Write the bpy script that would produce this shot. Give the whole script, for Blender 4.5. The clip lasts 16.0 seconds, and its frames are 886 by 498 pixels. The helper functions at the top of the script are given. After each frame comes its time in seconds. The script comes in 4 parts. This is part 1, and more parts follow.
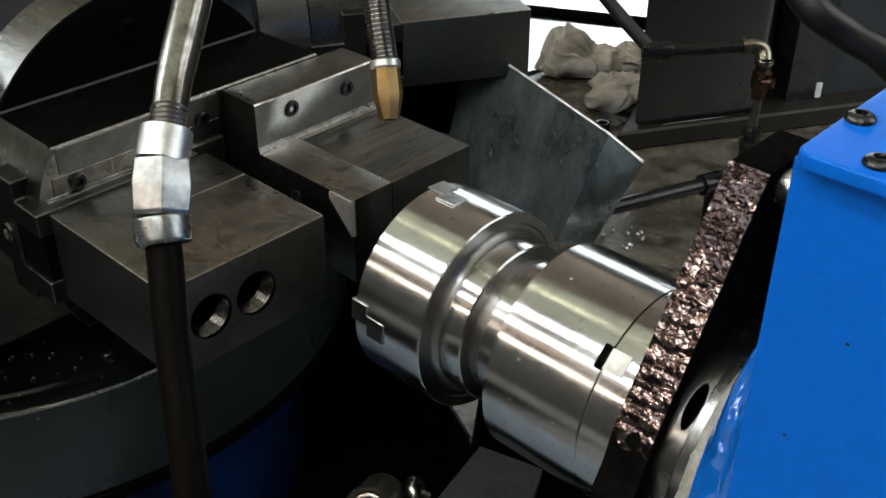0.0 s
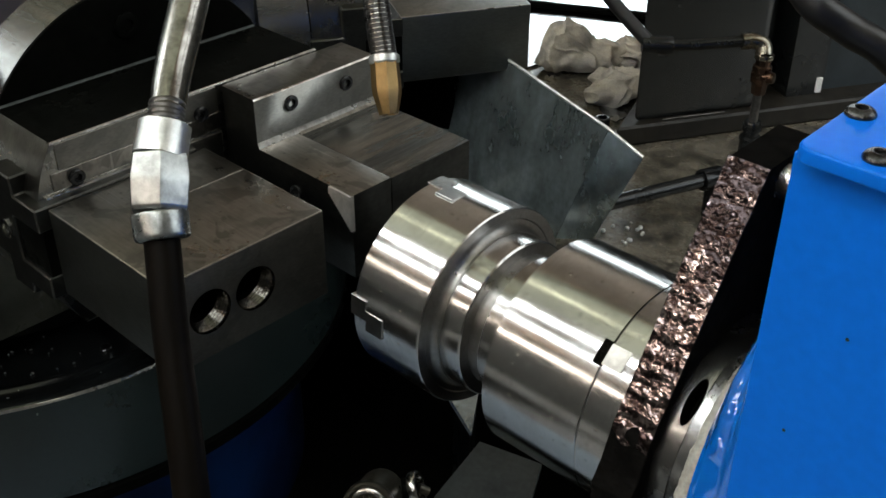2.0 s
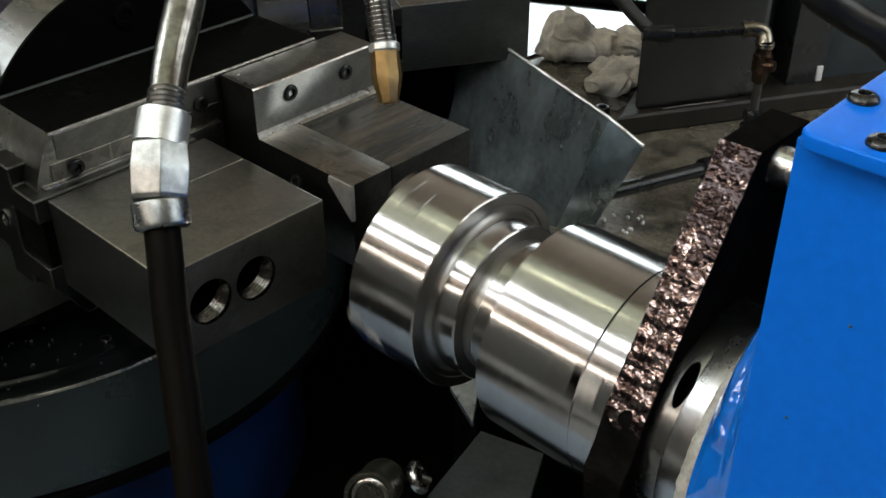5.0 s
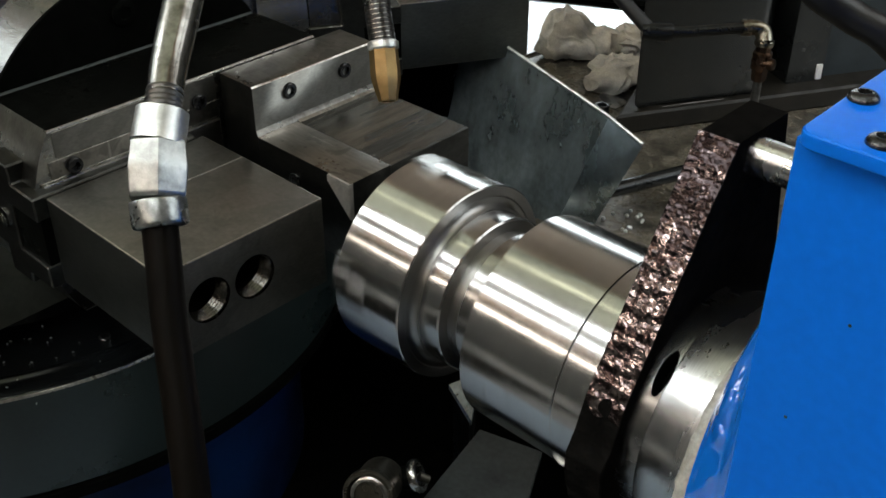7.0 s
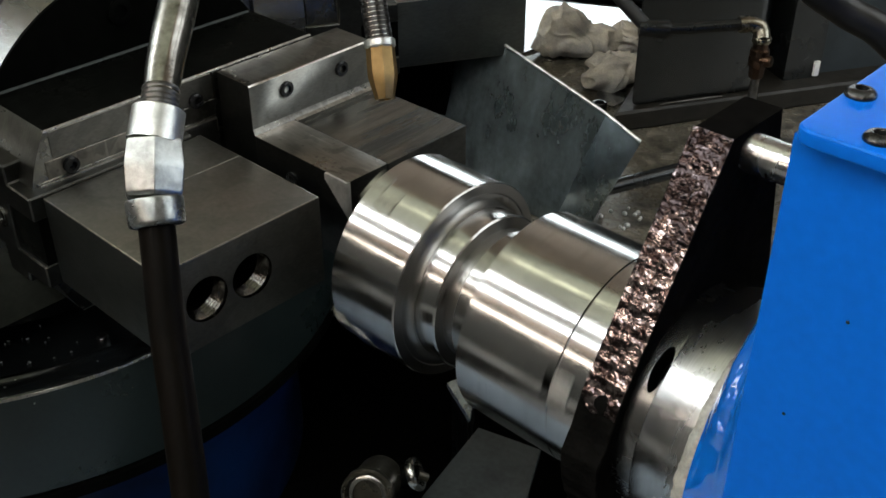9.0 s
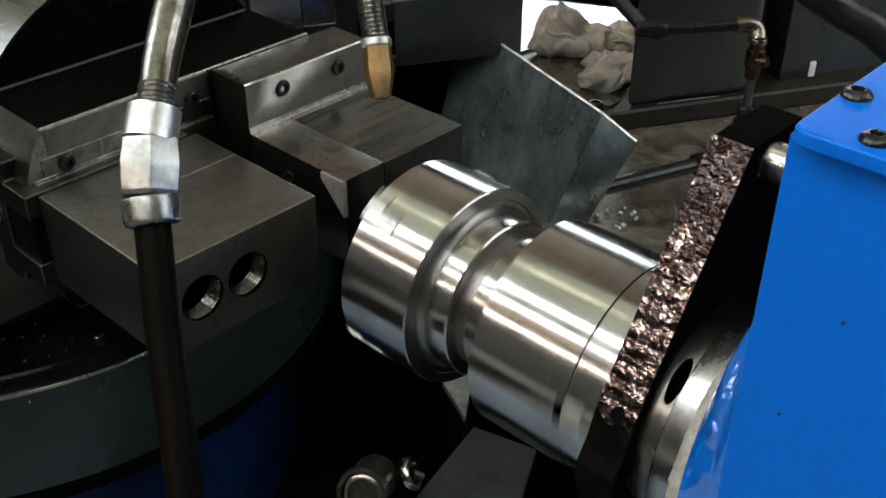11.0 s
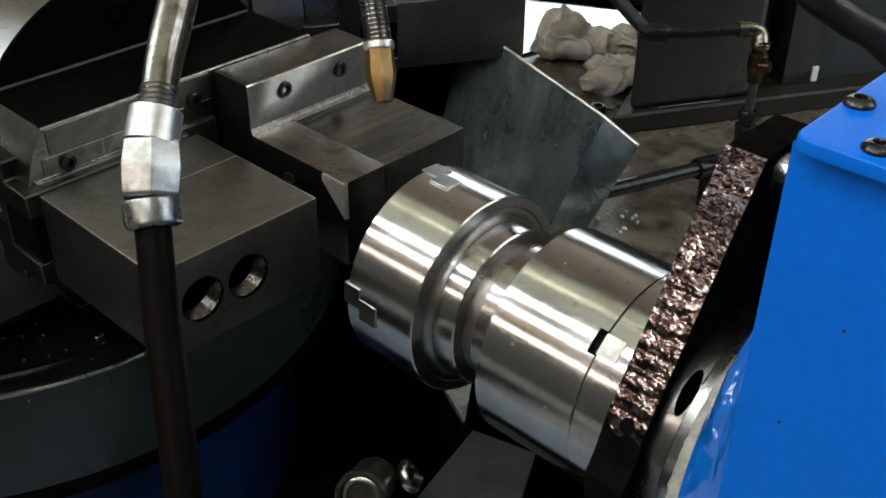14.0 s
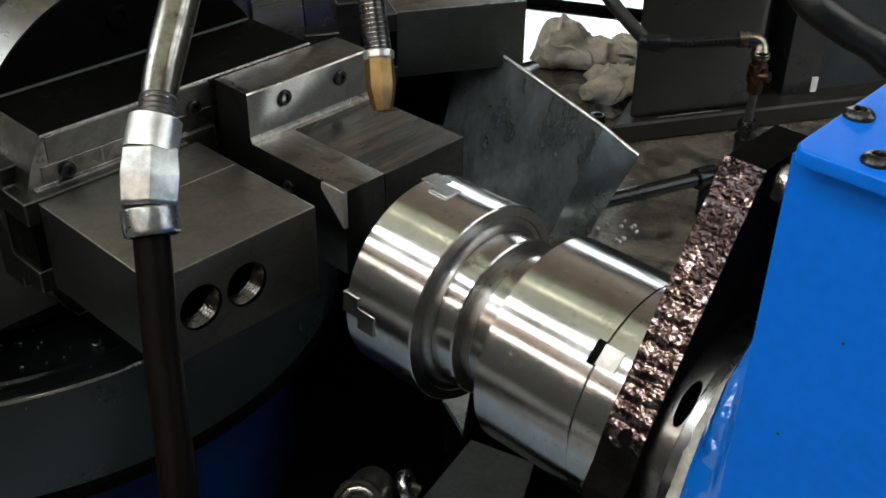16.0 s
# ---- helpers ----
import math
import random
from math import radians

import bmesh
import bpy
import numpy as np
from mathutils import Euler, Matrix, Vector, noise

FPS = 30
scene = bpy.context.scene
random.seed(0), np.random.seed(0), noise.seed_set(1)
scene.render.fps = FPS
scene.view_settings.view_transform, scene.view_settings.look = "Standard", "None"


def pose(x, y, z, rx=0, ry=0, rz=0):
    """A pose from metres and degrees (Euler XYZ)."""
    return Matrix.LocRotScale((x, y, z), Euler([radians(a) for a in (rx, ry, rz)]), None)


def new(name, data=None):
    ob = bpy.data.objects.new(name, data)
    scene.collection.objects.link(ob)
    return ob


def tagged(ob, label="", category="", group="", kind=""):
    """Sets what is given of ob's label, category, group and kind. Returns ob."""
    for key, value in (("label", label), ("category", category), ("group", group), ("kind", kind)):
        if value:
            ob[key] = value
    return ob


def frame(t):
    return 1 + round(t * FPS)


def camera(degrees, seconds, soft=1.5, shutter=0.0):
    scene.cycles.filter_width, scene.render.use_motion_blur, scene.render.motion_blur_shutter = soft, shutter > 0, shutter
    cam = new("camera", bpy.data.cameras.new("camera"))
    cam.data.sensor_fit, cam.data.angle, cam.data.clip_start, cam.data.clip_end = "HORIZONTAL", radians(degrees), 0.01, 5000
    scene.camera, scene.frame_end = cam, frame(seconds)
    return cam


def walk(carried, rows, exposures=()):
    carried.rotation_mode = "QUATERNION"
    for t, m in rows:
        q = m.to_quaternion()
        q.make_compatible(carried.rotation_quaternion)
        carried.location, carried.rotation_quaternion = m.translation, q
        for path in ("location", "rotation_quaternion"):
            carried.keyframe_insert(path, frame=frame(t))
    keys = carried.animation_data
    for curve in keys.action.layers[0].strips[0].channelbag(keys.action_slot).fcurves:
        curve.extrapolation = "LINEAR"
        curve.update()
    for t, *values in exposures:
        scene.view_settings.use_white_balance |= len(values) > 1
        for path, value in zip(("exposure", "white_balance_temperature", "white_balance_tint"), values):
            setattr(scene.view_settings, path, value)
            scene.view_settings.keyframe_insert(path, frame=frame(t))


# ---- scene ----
cam = camera(44.85, 16.0, 1.6, 0.5)
PATH = [
    (0, pose(0.5000, -0.4882, 0.4446, 57.788, -0.159, 43.599)),
    (0.5, pose(0.5004, -0.4880, 0.4445, 57.743, -0.238, 43.554)),
    (1, pose(0.4999, -0.4879, 0.4441, 57.586, -0.169, 43.530)),
    (1.5, pose(0.4998, -0.4877, 0.4445, 57.589, -0.175, 43.605)),
    (2, pose(0.4997, -0.4873, 0.4440, 57.534, -0.153, 43.590)),
    (2.5, pose(0.5000, -0.4871, 0.4438, 57.474, -0.173, 43.568)),
    (3, pose(0.4993, -0.4870, 0.4431, 57.304, -0.170, 43.607)),
    (3.5, pose(0.4991, -0.4875, 0.4426, 57.205, -0.066, 43.485)),
    (4, pose(0.4988, -0.4875, 0.4419, 57.124, -0.015, 43.456)),
    (6.5, pose(0.4984, -0.4864, 0.4417, 57.018, -0.009, 43.496)),
    (7, pose(0.4980, -0.4862, 0.4416, 56.945, -0.058, 43.466)),
    (7.5, pose(0.4977, -0.4862, 0.4414, 56.878, -0.055, 43.355)),
    (8, pose(0.4977, -0.4860, 0.4406, 56.854, 0.015, 43.350)),
    (8.5, pose(0.4980, -0.4857, 0.4407, 56.803, 0.059, 43.375)),
    (9, pose(0.4980, -0.4855, 0.4411, 56.857, 0.079, 43.273)),
    (11.5, pose(0.4977, -0.4853, 0.4412, 56.802, -0.222, 43.201)),
    (12, pose(0.4976, -0.4850, 0.4413, 56.832, -0.258, 43.271)),
    (12.5, pose(0.4976, -0.4846, 0.4422, 56.859, -0.340, 43.321)),
    (13, pose(0.4975, -0.4844, 0.4423, 56.857, -0.418, 43.396)),
    (13.5, pose(0.4970, -0.4845, 0.4419, 56.812, -0.451, 43.369)),
    (14, pose(0.4966, -0.4842, 0.4423, 56.838, -0.554, 43.466)),
    (14.5, pose(0.4962, -0.4840, 0.4419, 56.904, -0.639, 43.493)),
    (15, pose(0.4959, -0.4838, 0.4421, 56.984, -0.694, 43.516)),
    (15.5, pose(0.4961, -0.4833, 0.4424, 57.131, -0.766, 43.599)),
    (16, pose(0.4960, -0.4833, 0.4427, 57.263, -0.799, 43.578)),
]
walk(cam, PATH, [(0.0, 0.57), (16.0, 0.57)])

# ---- world and lights ----
world = bpy.data.worlds.new("world")
scene.world = world
world.use_nodes = True
wn = world.node_tree
sky = wn.nodes.new("ShaderNodeTexSky")
sky.sky_type = "NISHITA"
sky.sun_disc = False
sky.sun_elevation, sky.sun_rotation = radians(38), radians(-35)
wn.links.new(sky.outputs[0], wn.nodes["Background"].inputs[0])
wn.nodes["Background"].inputs[1].default_value = 0.1


# ---- materials ----
def rgb(c):
    return (c[0], c[1], c[2], 1.0)


def surface(name, base, rough=0.5, metal=0.0, dark=None, stain=0.4, stain_scale=14.0, grain=0.15, grain_scale=220.0,
            bump=0.08, stretch=(1, 1, 1), rough_var=0.12, coat=0.0, coat_rough=0.05, edge=0.55, speck=0.0, spec=0.5, band=(1, 1, 1), lathe_marks=0.0, blotch=0.0, scratch=0.0, film=1.5):
    """A worn surface: base colour, broad stains, fine grain, uneven gloss and fine relief."""
    m = bpy.data.materials.new(name)
    m.use_nodes = True
    t = m.node_tree
    n, l = t.nodes, t.links
    b = n["Principled BSDF"]
    co = n.new("ShaderNodeTexCoord")
    mp = n.new("ShaderNodeMapping")
    mp.inputs["Scale"].default_value = stretch
    l.new(co.outputs["Object"], mp.inputs["Vector"])
    big = n.new("ShaderNodeTexNoise")
    big.inputs["Scale"].default_value = stain_scale
    big.inputs["Detail"].default_value = 6.0
    big.inputs["Roughness"].default_value = 0.65
    mb = n.new("ShaderNodeMapping")
    mb.inputs["Scale"].default_value = band
    l.new(co.outputs["Object"], mb.inputs["Vector"])
    l.new(mb.outputs["Vector"], big.inputs["Vector"])
    fine = n.new("ShaderNodeTexNoise")
    fine.inputs["Scale"].default_value = grain_scale
    fine.inputs["Detail"].default_value = 4.0
    l.new(mp.outputs["Vector"], fine.inputs["Vector"])
    ramp = n.new("ShaderNodeMapRange")
    ramp.inputs["From Min"].default_value, ramp.inputs["From Max"].default_value = edge - 0.12, edge + 0.12
    ramp.inputs["To Max"].default_value = stain
    l.new(big.outputs["Fac"], ramp.inputs["Value"])
    mix = n.new("ShaderNodeMix")
    mix.data_type = "RGBA"
    mix.inputs["A"].default_value = rgb(base)
    mix.inputs["B"].default_value = rgb(dark or [c * 0.5 for c in base])
    l.new(ramp.outputs["Result"], mix.inputs["Factor"])
    g = n.new("ShaderNodeMapRange")
    g.inputs["From Min"].default_value, g.inputs["From Max"].default_value = 0.3, 0.7
    g.inputs["To Min"].default_value, g.inputs["To Max"].default_value = 1 - grain, 1 + grain
    l.new(fine.outputs["Fac"], g.inputs["Value"])
    mul = n.new("ShaderNodeMix")
    mul.data_type, mul.blend_type = "RGBA", "MULTIPLY"
    mul.inputs["Factor"].default_value = 1.0
    l.new(mix.outputs["Result"], mul.inputs["A"])
    l.new(g.outputs["Result"], mul.inputs["B"])
    colour = mul.outputs["Result"]
    if speck > 0:
        sp = n.new("ShaderNodeTexVoronoi")
        sp.inputs["Scale"].default_value = 90.0
        l.new(co.outputs["Object"], sp.inputs["Vector"])
        sr = n.new("ShaderNodeMapRange")
        sr.inputs["From Min"].default_value, sr.inputs["From Max"].default_value = 0.08, 0.16
        sr.inputs["To Min"].default_value, sr.inputs["To Max"].default_value = speck, 0.0
        l.new(sp.outputs["Distance"], sr.inputs["Value"])
        sm = n.new("ShaderNodeMix")
        sm.data_type = "RGBA"
        sm.inputs["B"].default_value = rgb([c * 0.25 for c in base])
        l.new(sr.outputs["Result"], sm.inputs["Factor"])
        l.new(colour, sm.inputs["A"])
        colour = sm.outputs["Result"]
    def layer(fac, tint):
        """Lays tint over the colour where fac is high."""
        nonlocal colour
        q = n.new("ShaderNodeMix")
        q.data_type = "RGBA"
        q.inputs["B"].default_value = rgb(tint)
        l.new(fac, q.inputs["Factor"])
        l.new(colour, q.inputs["A"])
        colour = q.outputs["Result"]
    def limits(value, a, c, lo, hi):
        q = n.new("ShaderNodeMapRange")
        q.inputs["From Min"].default_value, q.inputs["From Max"].default_value = a, c
        q.inputs["To Min"].default_value, q.inputs["To Max"].default_value = lo, hi
        l.new(value, q.inputs["Value"])
        return q.outputs["Result"]
    if blotch > 0:
        # dried oil: dark pools with hard edges, and a paler film
        for scale, a, c, tint in ((26.0, 0.53, 0.57, [v * 0.5 for v in base]), (11.0, 0.55, 0.72, [min(v * 1.45, 1) for v in base])):
            q = n.new("ShaderNodeTexNoise")
            q.inputs["Scale"].default_value = scale
            q.inputs["Detail"].default_value = 3.0
            q.inputs["Distortion"].default_value = 1.2
            l.new(co.outputs["Object"], q.inputs["Vector"])
            layer(limits(q.outputs["Fac"], a, c, 0.0, blotch), tint)
    if scratch > 0:
        q = n.new("ShaderNodeTexNoise")
        q.inputs["Scale"].default_value = 9.0
        q.inputs["Detail"].default_value = 2.0
        mq = n.new("ShaderNodeMapping")
        mq.inputs["Rotation"].default_value = (0, 0, 0.5)
        mq.inputs["Scale"].default_value = (1, 60, 1)
        l.new(co.outputs["Object"], mq.inputs["Vector"])
        l.new(mq.outputs["Vector"], q.inputs["Vector"])
        layer(limits(q.outputs["Fac"], 0.68, 0.72, 0.0, scratch), [min(v * 2.2, 1) for v in base])
    l.new(colour, b.inputs["Base Color"])
    if lathe_marks > 0:
        tg = n.new("ShaderNodeTangent")
        tg.direction_type, tg.axis = "RADIAL", "X"
        l.new(tg.outputs["Tangent"], b.inputs["Tangent"])
        b.inputs["Anisotropic"].default_value = lathe_marks
        b.inputs["Anisotropic Rotation"].default_value = 0.25
    r = n.new("ShaderNodeMapRange")
    r.inputs["From Min"].default_value, r.inputs["From Max"].default_value = 0.3, 0.7
    r.inputs["To Min"].default_value, r.inputs["To Max"].default_value = max(rough - rough_var, 0.02), min(rough + rough_var, 1)
    l.new(big.outputs["Fac"], r.inputs["Value"])
    l.new(r.outputs["Result"], b.inputs["Roughness"])
    b.inputs["Metallic"].default_value = metal
    b.inputs["Specular IOR Level"].default_value = spec
    b.inputs["Coat Weight"].default_value = coat
    b.inputs["Coat Roughness"].default_value = coat_rough
    b.inputs["Coat IOR"].default_value = film
    if bump > 0:
        bp = n.new("ShaderNodeBump")
        bp.inputs["Strength"].default_value = bump
        bp.inputs["Distance"].default_value = 0.002
        l.new(fine.outputs["Fac"], bp.inputs["Height"])
        l.new(bp.outputs["Normal"], b.inputs["Normal"])
    return m


def glow(name, colour, strength):
    m = bpy.data.materials.new(name)
    m.use_nodes = True
    b = m.node_tree.nodes["Principled BSDF"]
    b.inputs["Base Color"].default_value = (0.8, 0.8, 0.8, 1)
    b.inputs["Emission Color"].default_value = rgb(colour)
    b.inputs["Emission Strength"].default_value = strength
    return m


M_TURNED = surface("turned_steel", (0.585, 0.578, 0.567), 0.17, 1.0, (0.43, 0.42, 0.405), 0.65, 30, 0.08, 320, 0.035, (5, 0.3, 0.3), 0.05, speck=0.3, lathe_marks=0.55)
# faces and grooves: turned steel darkened for dim reflections and shade
M_TURNED_FACE = surface("turned_face", (0.34, 0.328, 0.312), 0.36, 1.0, (0.22, 0.21, 0.197), 0.6, 30, 0.08, 300, 0.03, lathe_marks=0.6)
# darker again, for the shaded rear neck; also on the keys
M_NECK = surface("darker_turned_steel", (0.4, 0.39, 0.375), 0.24, 1.0, (0.28, 0.27, 0.255), 0.65, 30, 0.08, 320, 0.03, (5, 0.3, 0.3), 0.05, lathe_marks=0.6)
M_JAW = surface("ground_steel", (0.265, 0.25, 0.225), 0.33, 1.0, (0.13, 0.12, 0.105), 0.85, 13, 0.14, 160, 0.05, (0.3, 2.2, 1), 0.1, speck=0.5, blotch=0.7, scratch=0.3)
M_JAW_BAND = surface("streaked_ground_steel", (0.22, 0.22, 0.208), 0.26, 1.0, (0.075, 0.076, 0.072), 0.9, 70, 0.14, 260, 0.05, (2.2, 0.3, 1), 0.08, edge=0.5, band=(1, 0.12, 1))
# jaw sides and ends: darker steels that carry the shade of each face
M_JAW_SIDE = surface("side_shade_steel", (0.07, 0.07, 0.064), 0.38, 1.0, (0.032, 0.032, 0.029), 0.8, 18, 0.14, 160, 0.05, (1, 1, 2), 0.1)
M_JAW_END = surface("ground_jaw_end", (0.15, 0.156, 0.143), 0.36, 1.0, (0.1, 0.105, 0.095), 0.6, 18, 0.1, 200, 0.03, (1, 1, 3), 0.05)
# highlights along edges, put into the colour; also used for the scribe line
M_EDGE = surface("edge_highlight_steel", (0.7, 0.67, 0.62), 0.32, 1.0, (0.3, 0.27, 0.235), 0.9, 60, 0.1, 300, 0.05, rough_var=0.12, edge=0.53)
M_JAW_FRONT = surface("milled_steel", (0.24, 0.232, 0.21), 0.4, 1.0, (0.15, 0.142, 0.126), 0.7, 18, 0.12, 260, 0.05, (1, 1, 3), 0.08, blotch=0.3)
# pale and dark streaks along the axis imitate reflected highlights
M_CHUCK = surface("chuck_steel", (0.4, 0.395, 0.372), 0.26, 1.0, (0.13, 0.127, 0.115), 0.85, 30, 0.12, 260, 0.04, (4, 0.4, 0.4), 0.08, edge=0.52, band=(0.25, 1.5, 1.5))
# darker copy of the chuck steel, with the shade of its sides in it
M_CHUCK_SIDE = surface("shade_dark_chuck_side", (0.16, 0.155, 0.14), 0.3, 1.0, (0.05, 0.048, 0.043), 0.85, 24, 0.12, 260, 0.04, (4, 0.4, 0.4), 0.08)
# black oil, with the shade of slots and of the sump in its colour
M_BLACK_OIL_SHADE = surface("oily_shade_black_steel", (0.003, 0.0032, 0.0028), 0.36, 0.0, (0.0015, 0.0016, 0.0014), 0.8, 20, 0.3, 120, 0.2, rough_var=0.2, spec=0.01)
M_SOCKET = surface("black_oxide", (0.01, 0.01, 0.011), 0.26, 0.3, grain=0.2, spec=0.4)
M_SCREW = surface("oily_black_screw", (0.1, 0.1, 0.1), 0.16, 0.9, (0.02, 0.02, 0.02), 0.9, 120, 0.3, 500, 0.3, rough_var=0.1)
M_KEY = surface("hardened_key_steel", (0.5, 0.49, 0.47), 0.2, 1.0, (0.34, 0.33, 0.31), 0.6, 40, 0.08, 300, 0.02)
M_DROP = surface("clinging_oil_drop", (0.5, 0.46, 0.4), 0.06, 1.0, (0.12, 0.1, 0.08), 0.9, 200, 0.05, 300, 0.0, rough_var=0.02)
M_HOLE = surface("threaded_bore", (0.125, 0.118, 0.105), 0.2, 1.0, (0.05, 0.046, 0.04), 0.8, 60, 0.2, 300, 0.1)
M_BASE = surface("grey_green_paint", (0.0115, 0.018, 0.0178), 0.36, 0.0, (0.007, 0.0105, 0.0103), 0.7, 9, 0.12, 200, 0.06, coat=0.2, coat_rough=0.25)
M_DECK = surface("oil_flooded_black_steel", (0.006, 0.007, 0.0075), 0.14, 0.0, (0.003, 0.003, 0.003), 0.8, 20, 0.3, 26, 0.8, rough_var=0.08, spec=0.5)
M_BLUE = surface("blue_enamel", (0.002, 0.152, 0.72), 0.4, 0.0, (0.002, 0.132, 0.64), 0.5, 6, 0.04, 160, 0.02, rough_var=0.06, coat=0.04, coat_rough=0.12, spec=0.12, speck=0.0)
M_BLUE_GLOSS = surface("thick_glossy_blue_enamel", (0.002, 0.15, 0.66), 0.16, 0.0, (0.002, 0.12, 0.55), 0.5, 10, 0.04, 42, 0.25, rough_var=0.05, coat=1.0, coat_rough=0.02, spec=0.5, film=2.3)
# bracket plate black; also the dark inside bores and low on the cut edge
M_PLATE = surface("matt_oily_shade_steel", (0.006, 0.0055, 0.005), 0.45, 0.0, (0.0025, 0.0025, 0.0025), 0.8, 20, 0.3, 120, 0.2, rough_var=0.15, spec=0.0)
# pedestal blue: the enamel darkened for the shade below the rim
M_BLUE_DARK = surface("shaded_blue_enamel", (0.003, 0.02, 0.088), 0.42, 0.0, (0.001, 0.002, 0.006), 0.95, 5, 0.1, 160, 0.04)
M_SKIRT = surface("oily_olive_grey_paint", (0.07, 0.072, 0.058), 0.3, 0.0, (0.022, 0.023, 0.018), 0.8, 12, 0.15, 160, 0.06, rough_var=0.1)
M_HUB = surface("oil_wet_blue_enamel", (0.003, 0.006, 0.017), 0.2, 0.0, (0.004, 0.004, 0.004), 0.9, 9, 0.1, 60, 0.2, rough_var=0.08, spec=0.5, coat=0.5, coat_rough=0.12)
# bright specks among dark oil imitate glints; the second steel is a dimmer copy
M_OILPLATE = surface("oil_wet_cut_steel", (0.8, 0.66, 0.65), 0.12, 1.0, (0.065, 0.045, 0.043), 1.0, 170, 0.2, 300, 0.0, rough_var=0.04, edge=0.42)
M_OILPLATE_DIM = surface("dim_oil_beaded_cut_steel", (0.56, 0.48, 0.49), 0.13, 1.0, (0.045, 0.035, 0.036), 1.0, 180, 0.2, 300, 0.0, rough_var=0.04, edge=0.34)
M_PRIMER = surface("chipped_pale_primer", (0.42, 0.4, 0.35), 0.45, 0.0, (0.2, 0.18, 0.15), 0.8, 70, 0.2, 300, 0.2, rough_var=0.15)
M_QUILL = surface("ground_quill_steel", (0.7, 0.695, 0.685), 0.27, 1.0, (0.42, 0.41, 0.4), 0.6, 26, 0.08, 260, 0.02, (5, 0.3, 0.3), 0.08, lathe_marks=0.4, band=(1, 0.35, 0.35))
# quill steel with the plate's dark reflection put into its colour
M_SHADE_STEEL = surface("shade_quill_steel", (0.3, 0.3, 0.295), 0.26, 1.0, (0.1, 0.1, 0.1), 0.8, 26, 0.1, 260, 0.03, (5, 0.3, 0.3), 0.08)
M_FOOT = surface("brown_greasy_cast_foot", (0.017, 0.0145, 0.011), 0.5, 0.0, (0.008, 0.007, 0.0058), 0.8, 16, 0.2, 120, 0.15, rough_var=0.12, spec=0.3)
M_SERRATED = surface("serrated_bright_steel", (0.62, 0.6, 0.56), 0.55, 1.0, (0.4, 0.38, 0.35), 0.6, 40, 0.1, 300, 0.05)
M_UNION = surface("oily_olive_steel", (0.06, 0.055, 0.042), 0.34, 0.7, (0.025, 0.023, 0.018), 0.7, 40, 0.15, 300, 0.06)
M_RAMP = surface("oily_grey_steel", (0.038, 0.045, 0.045), 0.4, 0.4, (0.018, 0.021, 0.021), 0.7, 20, 0.15, 200, 0.06)
M_GALV = surface("galvanised_sheet", (0.36, 0.42, 0.43), 0.22, 0.72, (0.1, 0.122, 0.125), 0.9, 12, 0.12, 140, 0.03, rough_var=0.14, edge=0.48, band=(1.6, 1.6, 0.7))
M_TRAY = surface("oily_tray_steel", (0.19, 0.165, 0.128), 0.3, 0.3, (0.022, 0.019, 0.014), 0.95, 42, 0.25, 200, 0.25, rough_var=0.18, coat=0.5, coat_rough=0.1, edge=0.52)
M_PAN = surface("wet_stainless_pan", (0.5, 0.51, 0.52), 0.14, 1.0, (0.3, 0.3, 0.29), 0.5, 20, 0.08, 100, 0.08, rough_var=0.08)
M_COLUMN = surface("dark_grey_casting", (0.014, 0.0155, 0.0155), 0.24, 0.0, (0.008, 0.0085, 0.008), 0.8, 5, 0.15, 160, 0.05, coat=0.6, coat_rough=0.22, rough_var=0.1)
M_PANEL = surface("light_grey_paint", (0.036, 0.046, 0.053), 0.45, 0.0, (0.02, 0.025, 0.028), 0.6, 8, 0.08, 120, 0.04)
M_BLACK_RUBBER = surface("black_rubber", (0.008, 0.0075, 0.0075), 0.4, 0.0, grain=0.2, bump=0.1, rough_var=0.1)
M_HOSE = surface("dark_oily_pipe", (0.0034, 0.0024, 0.0016), 0.5, 0.0, (0.0016, 0.0012, 0.0009), 0.7, 30, 0.2, 200, 0.08, rough_var=0.1, spec=0.04)
M_ROD = surface("oily_black_rod", (0.02, 0.021, 0.021), 0.22, 0.5, (0.01, 0.01, 0.01), 0.7, 30, 0.2, 200, 0.04, rough_var=0.08)
M_ZINC = surface("zinc_plated_steel", (0.74, 0.74, 0.71), 0.38, 1.0, (0.46, 0.46, 0.445), 0.8, 70, 0.12, 260, 0.1, rough_var=0.1)
M_ZINC_DULL = surface("oil_dulled_zinc", (0.4, 0.41, 0.4), 0.3, 1.0, (0.17, 0.175, 0.17), 0.85, 110, 0.15, 260, 0.1, rough_var=0.1)
M_NUT = surface("handled_zinc_plate", (0.46, 0.465, 0.45), 0.36, 1.0, (0.24, 0.25, 0.235), 0.85, 90, 0.12, 260, 0.1, rough_var=0.1)
M_ELBOW = surface("oil_browned_zinc", (0.3, 0.275, 0.22), 0.24, 1.0, (0.09, 0.075, 0.055), 0.8, 60, 0.2, 200, 0.06, rough_var=0.12)
M_PIPE = surface("worn_steel_pipe", (0.33, 0.32, 0.295), 0.2, 1.0, (0.11, 0.1, 0.085), 0.85, 60, 0.2, 200, 0.05, rough_var=0.1)
M_BRASS = surface("machined_brass", (0.33, 0.215, 0.09), 0.42, 1.0, (0.2, 0.125, 0.05), 0.6, 60, 0.12, 300, 0.05)
